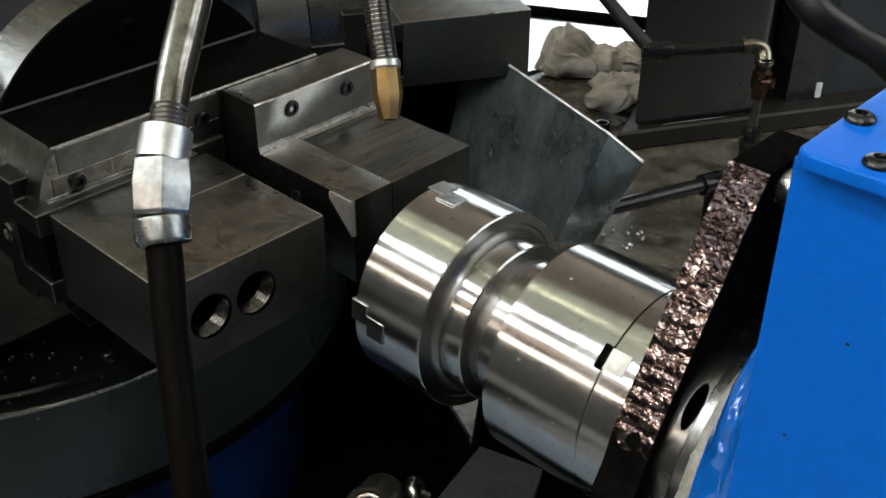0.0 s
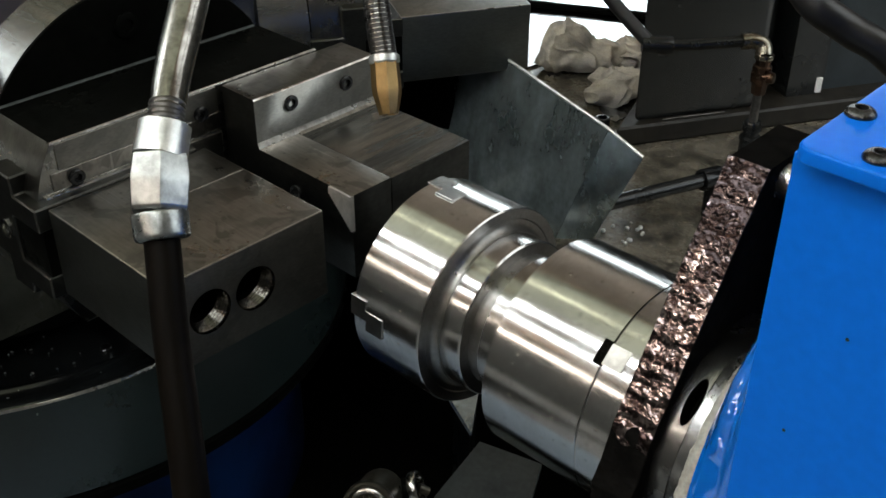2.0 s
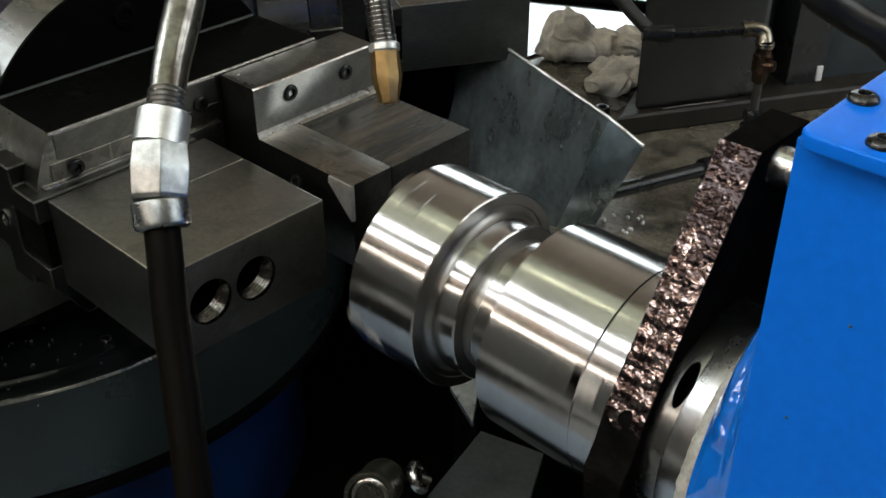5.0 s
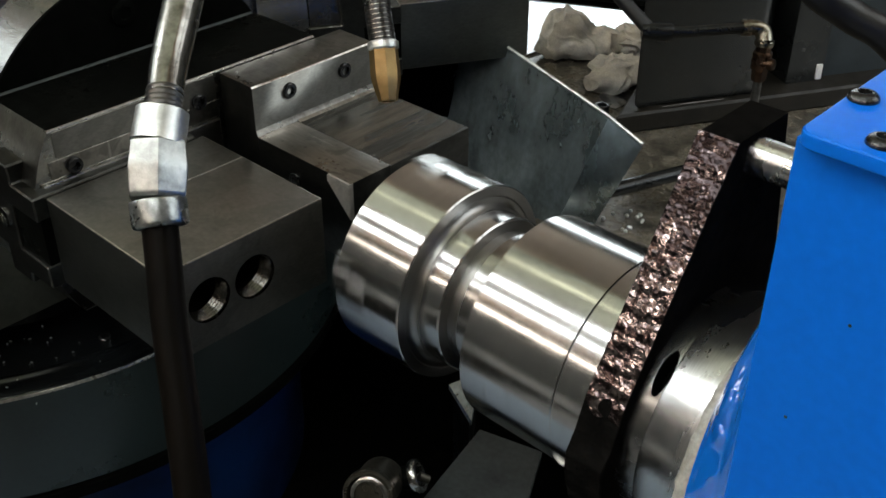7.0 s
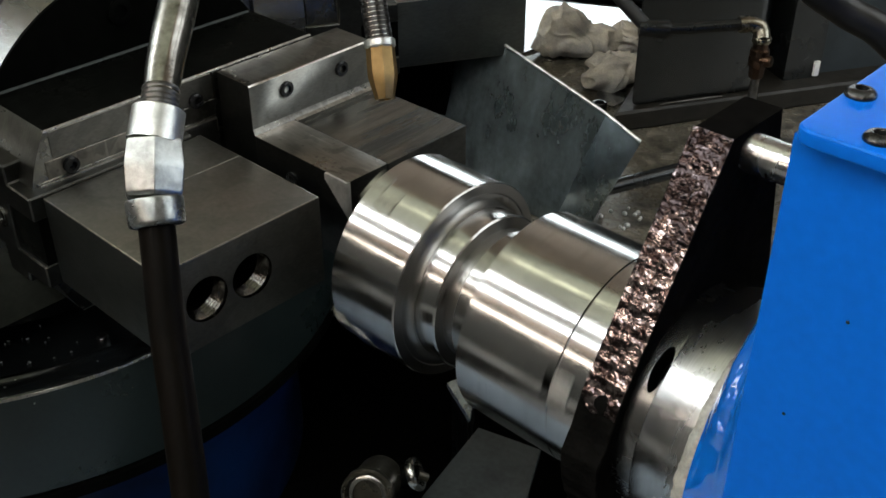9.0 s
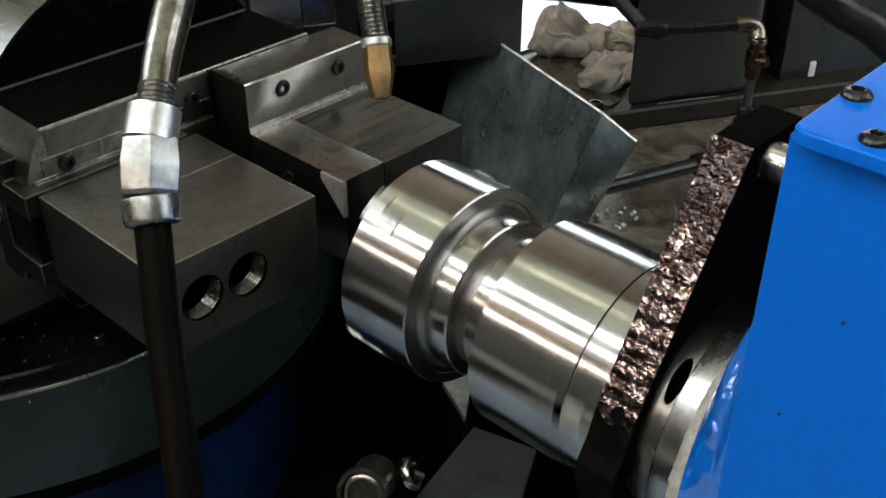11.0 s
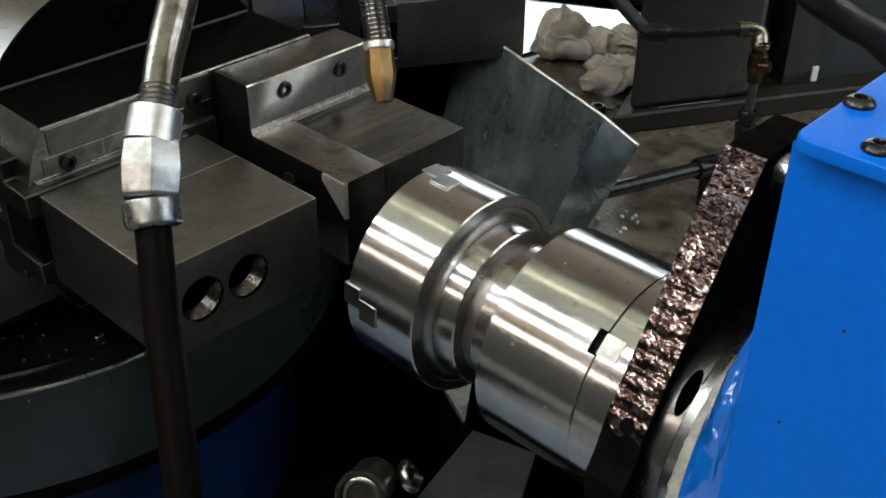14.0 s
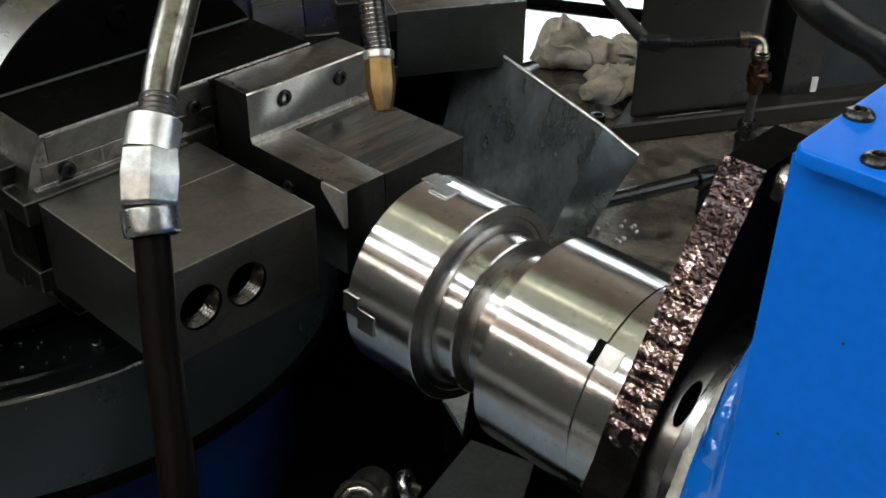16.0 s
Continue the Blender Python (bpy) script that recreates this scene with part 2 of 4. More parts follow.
M_COPPER = surface("dirty_brass", (0.075, 0.042, 0.026), 0.3, 0.9, (0.02, 0.013, 0.009), 0.9, 60, 0.2, edge=0.5)
M_FLEX = surface("grey_metal_hose", (0.14, 0.133, 0.126), 0.36, 0.9, (0.06, 0.056, 0.052), 0.7, 60, 0.2, 300, 0.1)
M_HOSE_RING = surface("dark_metal_hose_ring", (0.055, 0.052, 0.049), 0.34, 0.9, (0.03, 0.028, 0.026), 0.7, 60, 0.2, 300, 0.1)
M_RAG = surface("greasy_white_cotton", (0.45, 0.39, 0.31), 0.9, 0.0, (0.22, 0.205, 0.195), 0.9, 26, 0.12, 500, 0.12, rough_var=0.05, edge=0.5)
M_WHITE = surface("plain_white", (0.9, 0.9, 0.89), 0.4, 0.0, grain=0.05)
M_WALL = surface("dirty_plaster", (0.085, 0.083, 0.075), 0.8, 0.0, (0.05, 0.05, 0.043), 0.7, 1.5, 0.1, 60, 0.1)
M_CEIL = surface("brown_roof_boards", (0.78, 0.62, 0.5), 0.75, 0.0, (0.56, 0.43, 0.33), 0.7, 1.2, 0.12, 40, 0.1)
M_FLOOR = surface("painted_concrete", (0.2, 0.2, 0.195), 0.6, 0.0, (0.12, 0.12, 0.118), 0.8, 1.6, 0.2, 80, 0.15)
M_REFLECTOR = surface("pale_blue_grey_reflector_paint", (0.27, 0.33, 0.4), 0.5, 0.0, (0.22, 0.26, 0.31), 0.7, 8, 0.1, 120, 0.05)
M_TUBE = glow("fluorescent_diffuser", (0.95, 1.0, 0.99), 8.0)
M_TUBE_DIM = glow("yellowed_tube", (1.0, 1.0, 0.7), 3.0)
M_SKYLIGHT = glow("translucent_roof_sheet", (0.86, 0.9, 0.58), 0.29)
M_EDGE_LIGHT = glow("edge_light_glow", (0.95, 0.97, 0.95), 1.3)
M_WARM = glow("warm_lamp_diffuser", (1.0, 0.86, 0.72), 8.0)
M_DAY = glow("daylight_backdrop", (0.86, 0.97, 1.0), 3.4)
M_DAY_SOFT = glow("hazy_daylight_backdrop", (0.86, 0.96, 1.0), 2.2)


# ---- mesh tools ----
def mesh_of(name, bm, *mats):
    me = bpy.data.meshes.new(name)
    bm.to_mesh(me)
    bm.free()
    for m in mats:
        me.materials.append(m)
    return me


def smooth(me, angle=35):
    for p in me.polygons:
        p.use_smooth = True
    b = bmesh.new()
    b.from_mesh(me)
    lim = radians(angle)
    for e in b.edges:
        if len(e.link_faces) == 2 and e.calc_face_angle(0) > lim:
            e.smooth = False
    b.to_mesh(me)
    b.free()
    return me


def part(name, bm, material, parent, label="", angle=35):
    me = bm if isinstance(bm, bpy.types.Mesh) else mesh_of(name, bm, *(material if isinstance(material, (list, tuple)) else (material,)))
    ob = new(name, smooth(me, angle))
    ob.parent = parent
    if label:
        ob["label"] = label
    return ob


def thing(name, label, category, group="", kind=""):
    return tagged(new(name), label, category, group, kind)


def box(bm, x0, x1, y0, y1, z0, z1, mat=0):
    v = [bm.verts.new((x, y, z)) for x in (x0, x1) for y in (y0, y1) for z in (z0, z1)]
    out = []
    for a in ((0, 1, 3, 2), (4, 6, 7, 5), (0, 4, 5, 1), (2, 3, 7, 6), (0, 2, 6, 4), (1, 5, 7, 3)):
        f = bm.faces.new([v[i] for i in a])
        f.material_index = mat
        out.append(f)
    return out


def prism(bm, pts, axis, a, b, mat=0):
    """The outline pts, in the two other axes (in order), pulled along axis from a to b."""
    def at(p, h):
        c = list(p)
        c.insert(axis, h)
        return bm.verts.new(c)
    lo, hi = [at(p, a) for p in pts], [at(p, b) for p in pts]
    k = len(pts)
    faces = [bm.faces.new(lo[::-1]), bm.faces.new(hi)]
    for i in range(k):
        faces.append(bm.faces.new((lo[i], lo[(i + 1) % k], hi[(i + 1) % k], hi[i])))
    for f in faces:
        f.material_index = mat
    bmesh.ops.recalc_face_normals(bm, faces=faces)
    return faces


def lathe(bm, profile, axis=0, segs=64, centre=(0, 0), mats=None):
    """Rings (place along axis, radius) turned about an axis; a radius of 0 closes an end."""
    rings = []
    for h, r in profile:
        ring = []
        for k in range(segs if r > 0 else 1):
            a = 2 * math.pi * k / segs
            c = [centre[0] + r * math.cos(a), centre[1] + r * math.sin(a)]
            c.insert(axis, h)
            ring.append(bm.verts.new(c))
        rings.append(ring)
    faces = []
    for i, (p, q) in enumerate(zip(rings, rings[1:])):
        for k in range(segs):
            j = (k + 1) % segs
            if len(p) == 1 and len(q) == 1:
                continue
            vs = (p[0], q[j], q[k]) if len(p) == 1 else (p[k], p[j], q[0]) if len(q) == 1 else (p[k], p[j], q[j], q[k])
            f = bm.faces.new(vs)
            f.material_index = mats[i] if mats else 0
            faces.append(f)
    bmesh.ops.recalc_face_normals(bm, faces=faces)
    return faces


def sweep(bm, pts, radii, segs=20, caps=True, closed_end=True):
    pts = [Vector(p) for p in pts]
    if not isinstance(radii, (list, tuple)):
        radii = [radii] * len(pts)
    d = (pts[1] - pts[0]).normalized()
    side = d.orthogonal().normalized()
    rings = []
    for i, p in enumerate(pts):
        t = ((pts[min(i + 1, len(pts) - 1)] - p).normalized() + (p - pts[max(i - 1, 0)]).normalized())
        t = t.normalized() if t.length > 1e-9 else d
        side = (side - t * side.dot(t)).normalized()
        up = t.cross(side)
        rings.append([bm.verts.new(p + (side * math.cos(2 * math.pi * k / segs) + up * math.sin(2 * math.pi * k / segs)) * radii[i])
                      for k in range(segs)])
    faces = []
    for p, q in zip(rings, rings[1:]):
        for k in range(segs):
            j = (k + 1) % segs
            faces.append(bm.faces.new((p[k], p[j], q[j], q[k])))
    if caps:
        faces.append(bm.faces.new(rings[0][::-1]))
        faces.append(bm.faces.new(rings[-1]))
    bmesh.ops.recalc_face_normals(bm, faces=faces)
    return faces


def curve(pts, n=8):
    """A smooth line through the points."""
    p = [Vector(q) for q in pts]
    p = [p[0] * 2 - p[1]] + p + [p[-1] * 2 - p[-2]]
    out = []
    for i in range(1, len(p) - 2):
        for k in range(n):
            t = k / n
            a, b, c, d = p[i - 1], p[i], p[i + 1], p[i + 2]
            out.append(0.5 * (2 * b + (c - a) * t + (2 * a - 5 * b + 4 * c - d) * t * t + (3 * b - a - 3 * c + d) * t ** 3))
    return out + [p[-2]]


def bevel(bm, width, segs=2, angle=40, mat=-1):
    bmesh.ops.remove_doubles(bm, verts=bm.verts[:], dist=1e-6)
    edges = [e for e in bm.edges if len(e.link_faces) == 2 and e.calc_face_angle(0) > radians(angle)]
    bmesh.ops.bevel(bm, geom=edges, offset=width, segments=segs, profile=0.6, affect="EDGES", clamp_overlap=True, material=mat)
    return bm


def cut(bm, cutter, name, mats):
    """The mesh of bm with the solid of cutter taken out of it."""
    a, b = new("solid", mesh_of("solid", bm, *mats)), new("cutter", mesh_of("cutter", cutter, *mats))
    mod = a.modifiers.new("cut", "BOOLEAN")
    mod.object, mod.solver, mod.operation = b, "EXACT", "DIFFERENCE"
    me = bpy.data.meshes.new_from_object(a.evaluated_get(bpy.context.evaluated_depsgraph_get()))
    me.name = name
    for o in (a, b):
        bpy.data.objects.remove(o)
    return me


def socket_screw(name, parent, place, along, r=0.0065, h=0.004, label="", mat=None):
    """A cap screw with its hexagon socket; along: the way its head faces."""
    b = bmesh.new()
    lathe(b, [(-h * 0.3, r), (h * 0.8, r), (h, r * 0.86), (h, r * 0.55), (h * 0.2, r * 0.5), (h * 0.2, 0)], 2, 24)
    ob = part(name, b, mat or M_SOCKET, parent, label)
    ob.matrix_basis = Matrix.Translation(place) @ Vector(along).to_track_quat("Z", "Y").to_matrix().to_4x4()
    return ob


def tube_part(name, pts, r, mat, parent, label="", segs=20, n=0):
    b = bmesh.new()
    sweep(b, curve(pts, n) if n else pts, r, segs)
    return part(name, b, mat, parent, label)


# ---- the room round the machine ----
ROOM = (-6.0, 4.0, -5.0, 5.0, -1.1, 3.3)


def build_room():
    x0, x1, y0, y1, z0, z1 = ROOM
    b = bmesh.new()
    box(b, x0 - 0.2, x1 + 0.2, y0 - 0.2, y1 + 0.2, z0 - 0.2, z0)
    tagged(new("floor", mesh_of("floor", b, M_FLOOR)), "stained dark grey concrete workshop floor", "floor", kind="structure")
    b = bmesh.new()
    box(b, x0 - 0.2, x1 + 0.2, y0 - 0.2, y1 + 0.2, z1, z1 + 0.15)
    for k in range(9):
        x = x0 + 0.6 + k * 1.15
        box(b, x, x + 0.1, y0, y1, z1 - 0.16, z1)
    tagged(new("ceiling", mesh_of("ceiling", b, M_CEIL)), "brown boarded workshop roof with beams", "ceiling", kind="structure")
    b = bmesh.new()
    ey0, ey1, ez0, ez1 = 1.2, 4.6, 1.2, 3.1
    for d in ((y0, ey0, z0, z1), (ey1, y1, z0, z1), (ey0, ey1, z0, ez0), (ey0, ey1, ez1, z1)):
        box(b, x1, x1 + 0.2, *d)
    tagged(new("wall_east", mesh_of("wall_east", b, M_WALL)), "dirty grey plastered wall with a window", "wall", kind="structure")
    # unseen window, placed for the brightness on the stepped jaws' walls
    win = tagged(new("window_2"), "steel-framed workshop window", "window", kind="structure")
    for k in range(5):
        y = ey0 + (ey1 - ey0) * k / 4
        b = bmesh.new()
        box(b, x1 + 0.06, x1 + 0.11, y - 0.025, y + 0.025, ez0, ez1)
        part("mullion", b, M_COLUMN, win)
    b = bmesh.new()
    box(b, x1 + 0.6, x1 + 0.62, ey0 - 0.5, ey1 + 0.5, ez0 - 0.4, ez1 + 0.4)
    tagged(new("backdrop_east", mesh_of("backdrop_east", b, M_DAY_SOFT)), "bright hazy daylight outside the window", "sky", kind="structure")
    b = bmesh.new()
    box(b, x0, x1, y0 - 0.2, y0, z0, z1)
    tagged(new("wall_south", mesh_of("wall_south", b, M_WALL)), "dirty grey plastered workshop wall", "wall", kind="structure")
    b = bmesh.new()
    vy0, vy1, vz0, vz1 = -3.7, -1.5, 1.5, 3.0
    for d in ((y0, vy0, z0, z1), (vy1, y1, z0, z1), (vy0, vy1, z0, vz0), (vy0, vy1, vz1, z1)):
        box(b, x0 - 0.2, x0, *d)
    tagged(new("wall_west", mesh_of("wall_west", b, M_WALL)), "dirty grey plastered wall with a window", "wall", kind="structure")
    # unseen window, placed where the bright chuck rims reflect
    win = tagged(new("window_3"), "steel-framed workshop window", "window", kind="structure")
    for k in range(3):
        y = vy0 + (vy1 - vy0) * k / 2
        b = bmesh.new()
        box(b, x0 - 0.11, x0 - 0.06, y - 0.025, y + 0.025, vz0, vz1)
        part("mullion", b, M_COLUMN, win)
    b = bmesh.new()
    box(b, x0 - 0.62, x0 - 0.6, vy0 - 0.5, vy1 + 0.5, vz0 - 0.4, vz1 + 0.4)
    tagged(new("backdrop_west", mesh_of("backdrop_west", b, M_DAY_SOFT)), "bright hazy daylight outside the window", "sky", kind="structure")
    # north wall, with a long window opening
    b = bmesh.new()
    wx0, wx1, wz0, wz1 = -4.6, -0.9, 0.85, 2.3
    box(b, x0, wx0, y1, y1 + 0.2, z0, z1)
    box(b, wx1, x1, y1, y1 + 0.2, z0, z1)
    box(b, wx0, wx1, y1, y1 + 0.2, z0, wz0)
    box(b, wx0, wx1, y1, y1 + 0.2, wz1, z1)
    tagged(new("wall_north", mesh_of("wall_north", b, M_WALL)), "dirty grey plastered wall with a long window", "wall", kind="structure")
    win = tagged(new("window_1"), "long steel-framed workshop window", "window", kind="structure")
    for k in range(6):
        x = wx0 + (wx1 - wx0) * k / 5
        b = bmesh.new()
        box(b, x - 0.025, x + 0.025, y1 + 0.06, y1 + 0.11, wz0, wz1)
        part("mullion", b, M_COLUMN, win)
    b = bmesh.new()
    box(b, wx0 - 0.5, wx1 + 0.5, y1 + 0.6, y1 + 0.62, wz0 - 0.4, wz1 + 0.4)
    tagged(new("backdrop", mesh_of("backdrop", b, M_DAY)), "bright hazy daylight outside the window", "sky", kind="structure")
    # translucent roof sheet, an added edge light and lamps overhead
    b = bmesh.new()
    box(b, -4.5, 2.5, -1.4, 0.45, z1 - 0.2, z1 - 0.18)
    tagged(new("skylight", mesh_of("skylight", b, M_SKYLIGHT)), "greenish translucent roof sheet letting daylight in", "skylight", kind="structure")
    # unseen glowing panel, added to brighten the jaws' upper edges
    b = bmesh.new()
    box(b, 1.4, 3.9, 0.6, 4.8, z1 - 0.2, z1 - 0.18)
    tagged(new("edge_light_panel", mesh_of("edge_light_panel", b, M_EDGE_LIGHT)), "unseen glowing panel added for edge highlights", "skylight", kind="structure")
    for y, w in ((-1.86, 0.2), (-3.12, 0.2)):
        for i in range(4):
            x = -4.6 + i * 1.75
            t = thing("tube_lamp", "white fluorescent strip lamp under the roof", "lamp", "fluorescent lamps")
            b = bmesh.new()
            box(b, x, x + 1.7, y - w - 0.03, y + w + 0.03, 3.02, 3.12)
            part("housing", b, M_WHITE, t)
            b = bmesh.new()
            prism(b, [(y - w, 3.02), (y - w * 0.7, 2.985), (y + w * 0.7, 2.985), (y + w, 3.02)], 0, x + 0.03, x + 1.67)
            part("diffuser", b, M_TUBE, t)
    t = thing("single_tube", "single yellowed fluorescent tube below the roof sheet", "lamp")
    b = bmesh.new()
    lathe(b, [(-2.3, 0), (-2.3, 0.025), (-0.5, 0.025), (-0.5, 0)], 0, 12, (-0.3, 3.02))
    part("tube", b, M_TUBE_DIM, t)
    b = bmesh.new()
    box(b, -2.32, -0.48, -0.33, -0.27, 3.05, 3.1)
    part("housing", b, M_WHITE, t)
    for i in range(3):
        x = -4.2 + i * 2.2
        t = thing("wall_lamp", "warm white strip lamp on a workshop wall", "lamp", "warm strip lamps")
        b = bmesh.new()
        box(b, x, x + 2.0, y0 + 0.001, y0 + 0.1, 2.35, 2.5)
        part("housing", b, M_WHITE, t)
        b = bmesh.new()
        box(b, x + 0.03, x + 1.97, y0 + 0.1, y0 + 0.13, 2.3, 2.55)
        part("diffuser", b, M_WARM, t)


build_room()

# ---- turret with its six chucks ----
XT, YT = -0.645, -0.042


def chuck_body():
    R, z = 0.153, 0.082
    b = bmesh.new()
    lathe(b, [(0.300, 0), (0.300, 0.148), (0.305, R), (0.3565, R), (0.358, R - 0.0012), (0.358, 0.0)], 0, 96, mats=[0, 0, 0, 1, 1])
    n = 40
    a0 = math.asin(z / R)
    arc = [(R * math.cos(t), R * math.sin(t)) for t in np.linspace(-a0, a0, n)]
    pts = arc + [(-y, -w) for y, w in arc]
    faces = prism(b, pts, 0, 0.358, 0.4424)
    b.normal_update()
    rim = [e for e in b.edges if all(abs(abs(v.co.z) - z) < 1e-5 and abs(v.co.x - 0.4424) < 1e-5 for v in e.verts)]
    faces += bmesh.ops.bevel(b, geom=rim, offset=0.0016, segments=2, profile=0.5, affect="EDGES", material=2)["faces"]
    faces = [f for f in faces if f.is_valid]
    b.normal_update()
    # slim fillets in grey steel, for the highlight along the flats
    for q in (-1, 1):
        prism(b, [(0.3581, q * z), (0.3598, q * z), (0.3592, q * (z + 0.0007)), (0.3586, q * (z + 0.0012)), (0.3581, q * (z + 0.0016))], 1, -0.126, 0.126, 3)
    b.normal_update()
    # flats black; curved sides take the darker steel for their shade
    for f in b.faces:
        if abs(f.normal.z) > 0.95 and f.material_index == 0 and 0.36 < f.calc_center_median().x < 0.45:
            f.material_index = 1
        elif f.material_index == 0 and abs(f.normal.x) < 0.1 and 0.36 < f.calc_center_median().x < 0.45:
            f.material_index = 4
    return mesh_of("chuck_body", b, M_CHUCK, M_BLACK_OIL_SHADE, M_EDGE, M_RAMP, M_CHUCK_SIDE)


def jaw_meshes():
    out = {}
    b = bmesh.new()
    prism(b, [(0.355, -0.026), (0.39, -0.026), (0.39, -0.05), (0.4215, -0.05), (0.4215, -0.04), (0.4545, -0.04), (0.4545, -0.02),
              (0.414, -0.02), (0.414, 0.02), (0.4545, 0.02), (0.4545, 0.04), (0.4215, 0.04), (0.4215, 0.056), (0.39, 0.056),
              (0.39, 0.025), (0.355, 0.025)], 1, -0.1575, -0.012)
    bevel(b, 0.0012, 1)
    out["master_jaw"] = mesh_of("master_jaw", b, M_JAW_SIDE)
    b = bmesh.new()
    prism(b, [(0.355, -0.026), (0.39, -0.026), (0.39, -0.05), (0.4215, -0.05), (0.4215, -0.04), (0.4545, -0.04), (0.4545, 0.04),
              (0.4215, 0.04), (0.4215, 0.056), (0.39, 0.056), (0.39, 0.025), (0.355, 0.025)], 1, -0.1535, -0.027)
    bevel(b, 0.0012, 1)
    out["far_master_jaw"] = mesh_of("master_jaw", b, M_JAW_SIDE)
    b = bmesh.new()
    box(b, 0.4425, 0.4462, -0.1425, 0.02, -0.0415, 0.0415)
    bevel(b, 0.0013, 2, mat=1)
    out["guide_lip"] = mesh_of("guide_lip", b, M_JAW, M_EDGE)
    for name, z0, z1, v0 in (("upper_face", 0.0588, 0.0804, -0.127), ("lower_face", 0.043, 0.0577, -0.134)):
        b = bmesh.new()
        box(b, 0.4425, 0.4436, v0, 0.02, z0, z1)
        bevel(b, 0.0004, 1)
        out[name] = mesh_of(name, b, M_JAW_FRONT if name == "upper_face" else M_JAW)
    b = bmesh.new()
    # light put into the materials: pale top, darker front and sides
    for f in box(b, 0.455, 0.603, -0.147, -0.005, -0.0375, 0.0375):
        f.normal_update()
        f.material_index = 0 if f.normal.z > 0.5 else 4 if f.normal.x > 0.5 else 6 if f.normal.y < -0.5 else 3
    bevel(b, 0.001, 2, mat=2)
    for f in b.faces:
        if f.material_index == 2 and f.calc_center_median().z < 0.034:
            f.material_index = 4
    c = bmesh.new()
    for v in (-0.112, -0.072):
        # bores turn black past the mouth thread: depth shade set by material
        thread = [(0.586 + 0.0014 * i, 0.0174 if i % 2 == 0 else 0.0184) for i in range(11)]
        lathe(c, [(0.505, 0), (0.52, 0.0174)] + thread + [(0.62, 0.0198), (0.62, 0)], 0, 40, (v, 0.0), mats=[5, 5] + [1] * 12)
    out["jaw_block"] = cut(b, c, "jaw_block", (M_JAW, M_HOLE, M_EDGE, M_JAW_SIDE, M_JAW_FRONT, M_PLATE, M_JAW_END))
    b = bmesh.new()
    prism(b, [(0.4454, -0.0375), (0.603, -0.0375), (0.603, 0.0368), (0.4935, 0.0368), (0.4895, 0.038), (0.488, 0.042), (0.488, 0.0795),
              (0.487, 0.0807), (0.4454, 0.0807)], 1, 0.0668, 0.1575)
    prism(b, [(0.4454, -0.0375), (0.49, -0.0375), (0.49, 0.0366), (0.4895, 0.038), (0.488, 0.042), (0.488, 0.0795),
              (0.487, 0.0807), (0.4454, 0.0807)], 1, 0.0245, 0.0668)
    bmesh.ops.remove_doubles(b, verts=b.verts[:], dist=1e-5)
    b.normal_update()
    # tone by face direction: shaded sides, highlights on fillets and lips
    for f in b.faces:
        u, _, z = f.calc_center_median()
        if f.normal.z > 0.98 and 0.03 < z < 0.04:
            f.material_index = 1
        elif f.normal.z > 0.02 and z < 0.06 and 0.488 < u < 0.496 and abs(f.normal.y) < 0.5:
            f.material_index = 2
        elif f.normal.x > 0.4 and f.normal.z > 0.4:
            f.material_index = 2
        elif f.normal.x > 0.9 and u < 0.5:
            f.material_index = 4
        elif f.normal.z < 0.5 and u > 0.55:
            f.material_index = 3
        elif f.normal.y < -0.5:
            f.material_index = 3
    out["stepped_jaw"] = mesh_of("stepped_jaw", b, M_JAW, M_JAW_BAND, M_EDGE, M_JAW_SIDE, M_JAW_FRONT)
    b = bmesh.new()
    box(b, 0.4905, 0.6032, 0.024, 0.0658, -0.0375, 0.0376)
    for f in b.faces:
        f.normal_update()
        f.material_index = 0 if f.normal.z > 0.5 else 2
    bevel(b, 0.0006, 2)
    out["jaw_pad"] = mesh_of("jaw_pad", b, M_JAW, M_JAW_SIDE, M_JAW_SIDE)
    b = bmesh.new()
    box(b, 0.5078, 0.5086, -0.06, -0.0062, 0.0376, 0.0378)
    out["scribe_line"] = mesh_of("scribe_line", b, M_EDGE)
    b = bmesh.new()
    k, u0, u1, z0, z1 = 16, 0.578, 0.6034, 0.006, 0.0374
    teeth = [(u0 + (u1 - u0) * i / (2 * k), 0.0228 if i % 2 == 0 else 0.0213) for i in range(2 * k + 1)]
    prism(b, teeth + [(u1, 0.026), (u0, 0.026)], 2, z0, z1)
    slope = Vector((z1 - z0 - 0.005, 0, u1 - u0)).normalized()
    bmesh.ops.bisect_plane(b, geom=b.verts[:] + b.edges[:] + b.faces[:], plane_co=(u1, 0, z0), plane_no=slope, clear_inner=True)
    bmesh.ops.holes_fill(b, edges=[g for g in b.edges if g.is_boundary], sides=0)
    out["serrated_insert"] = mesh_of("serrated_insert", b, M_SERRATED)
    return out


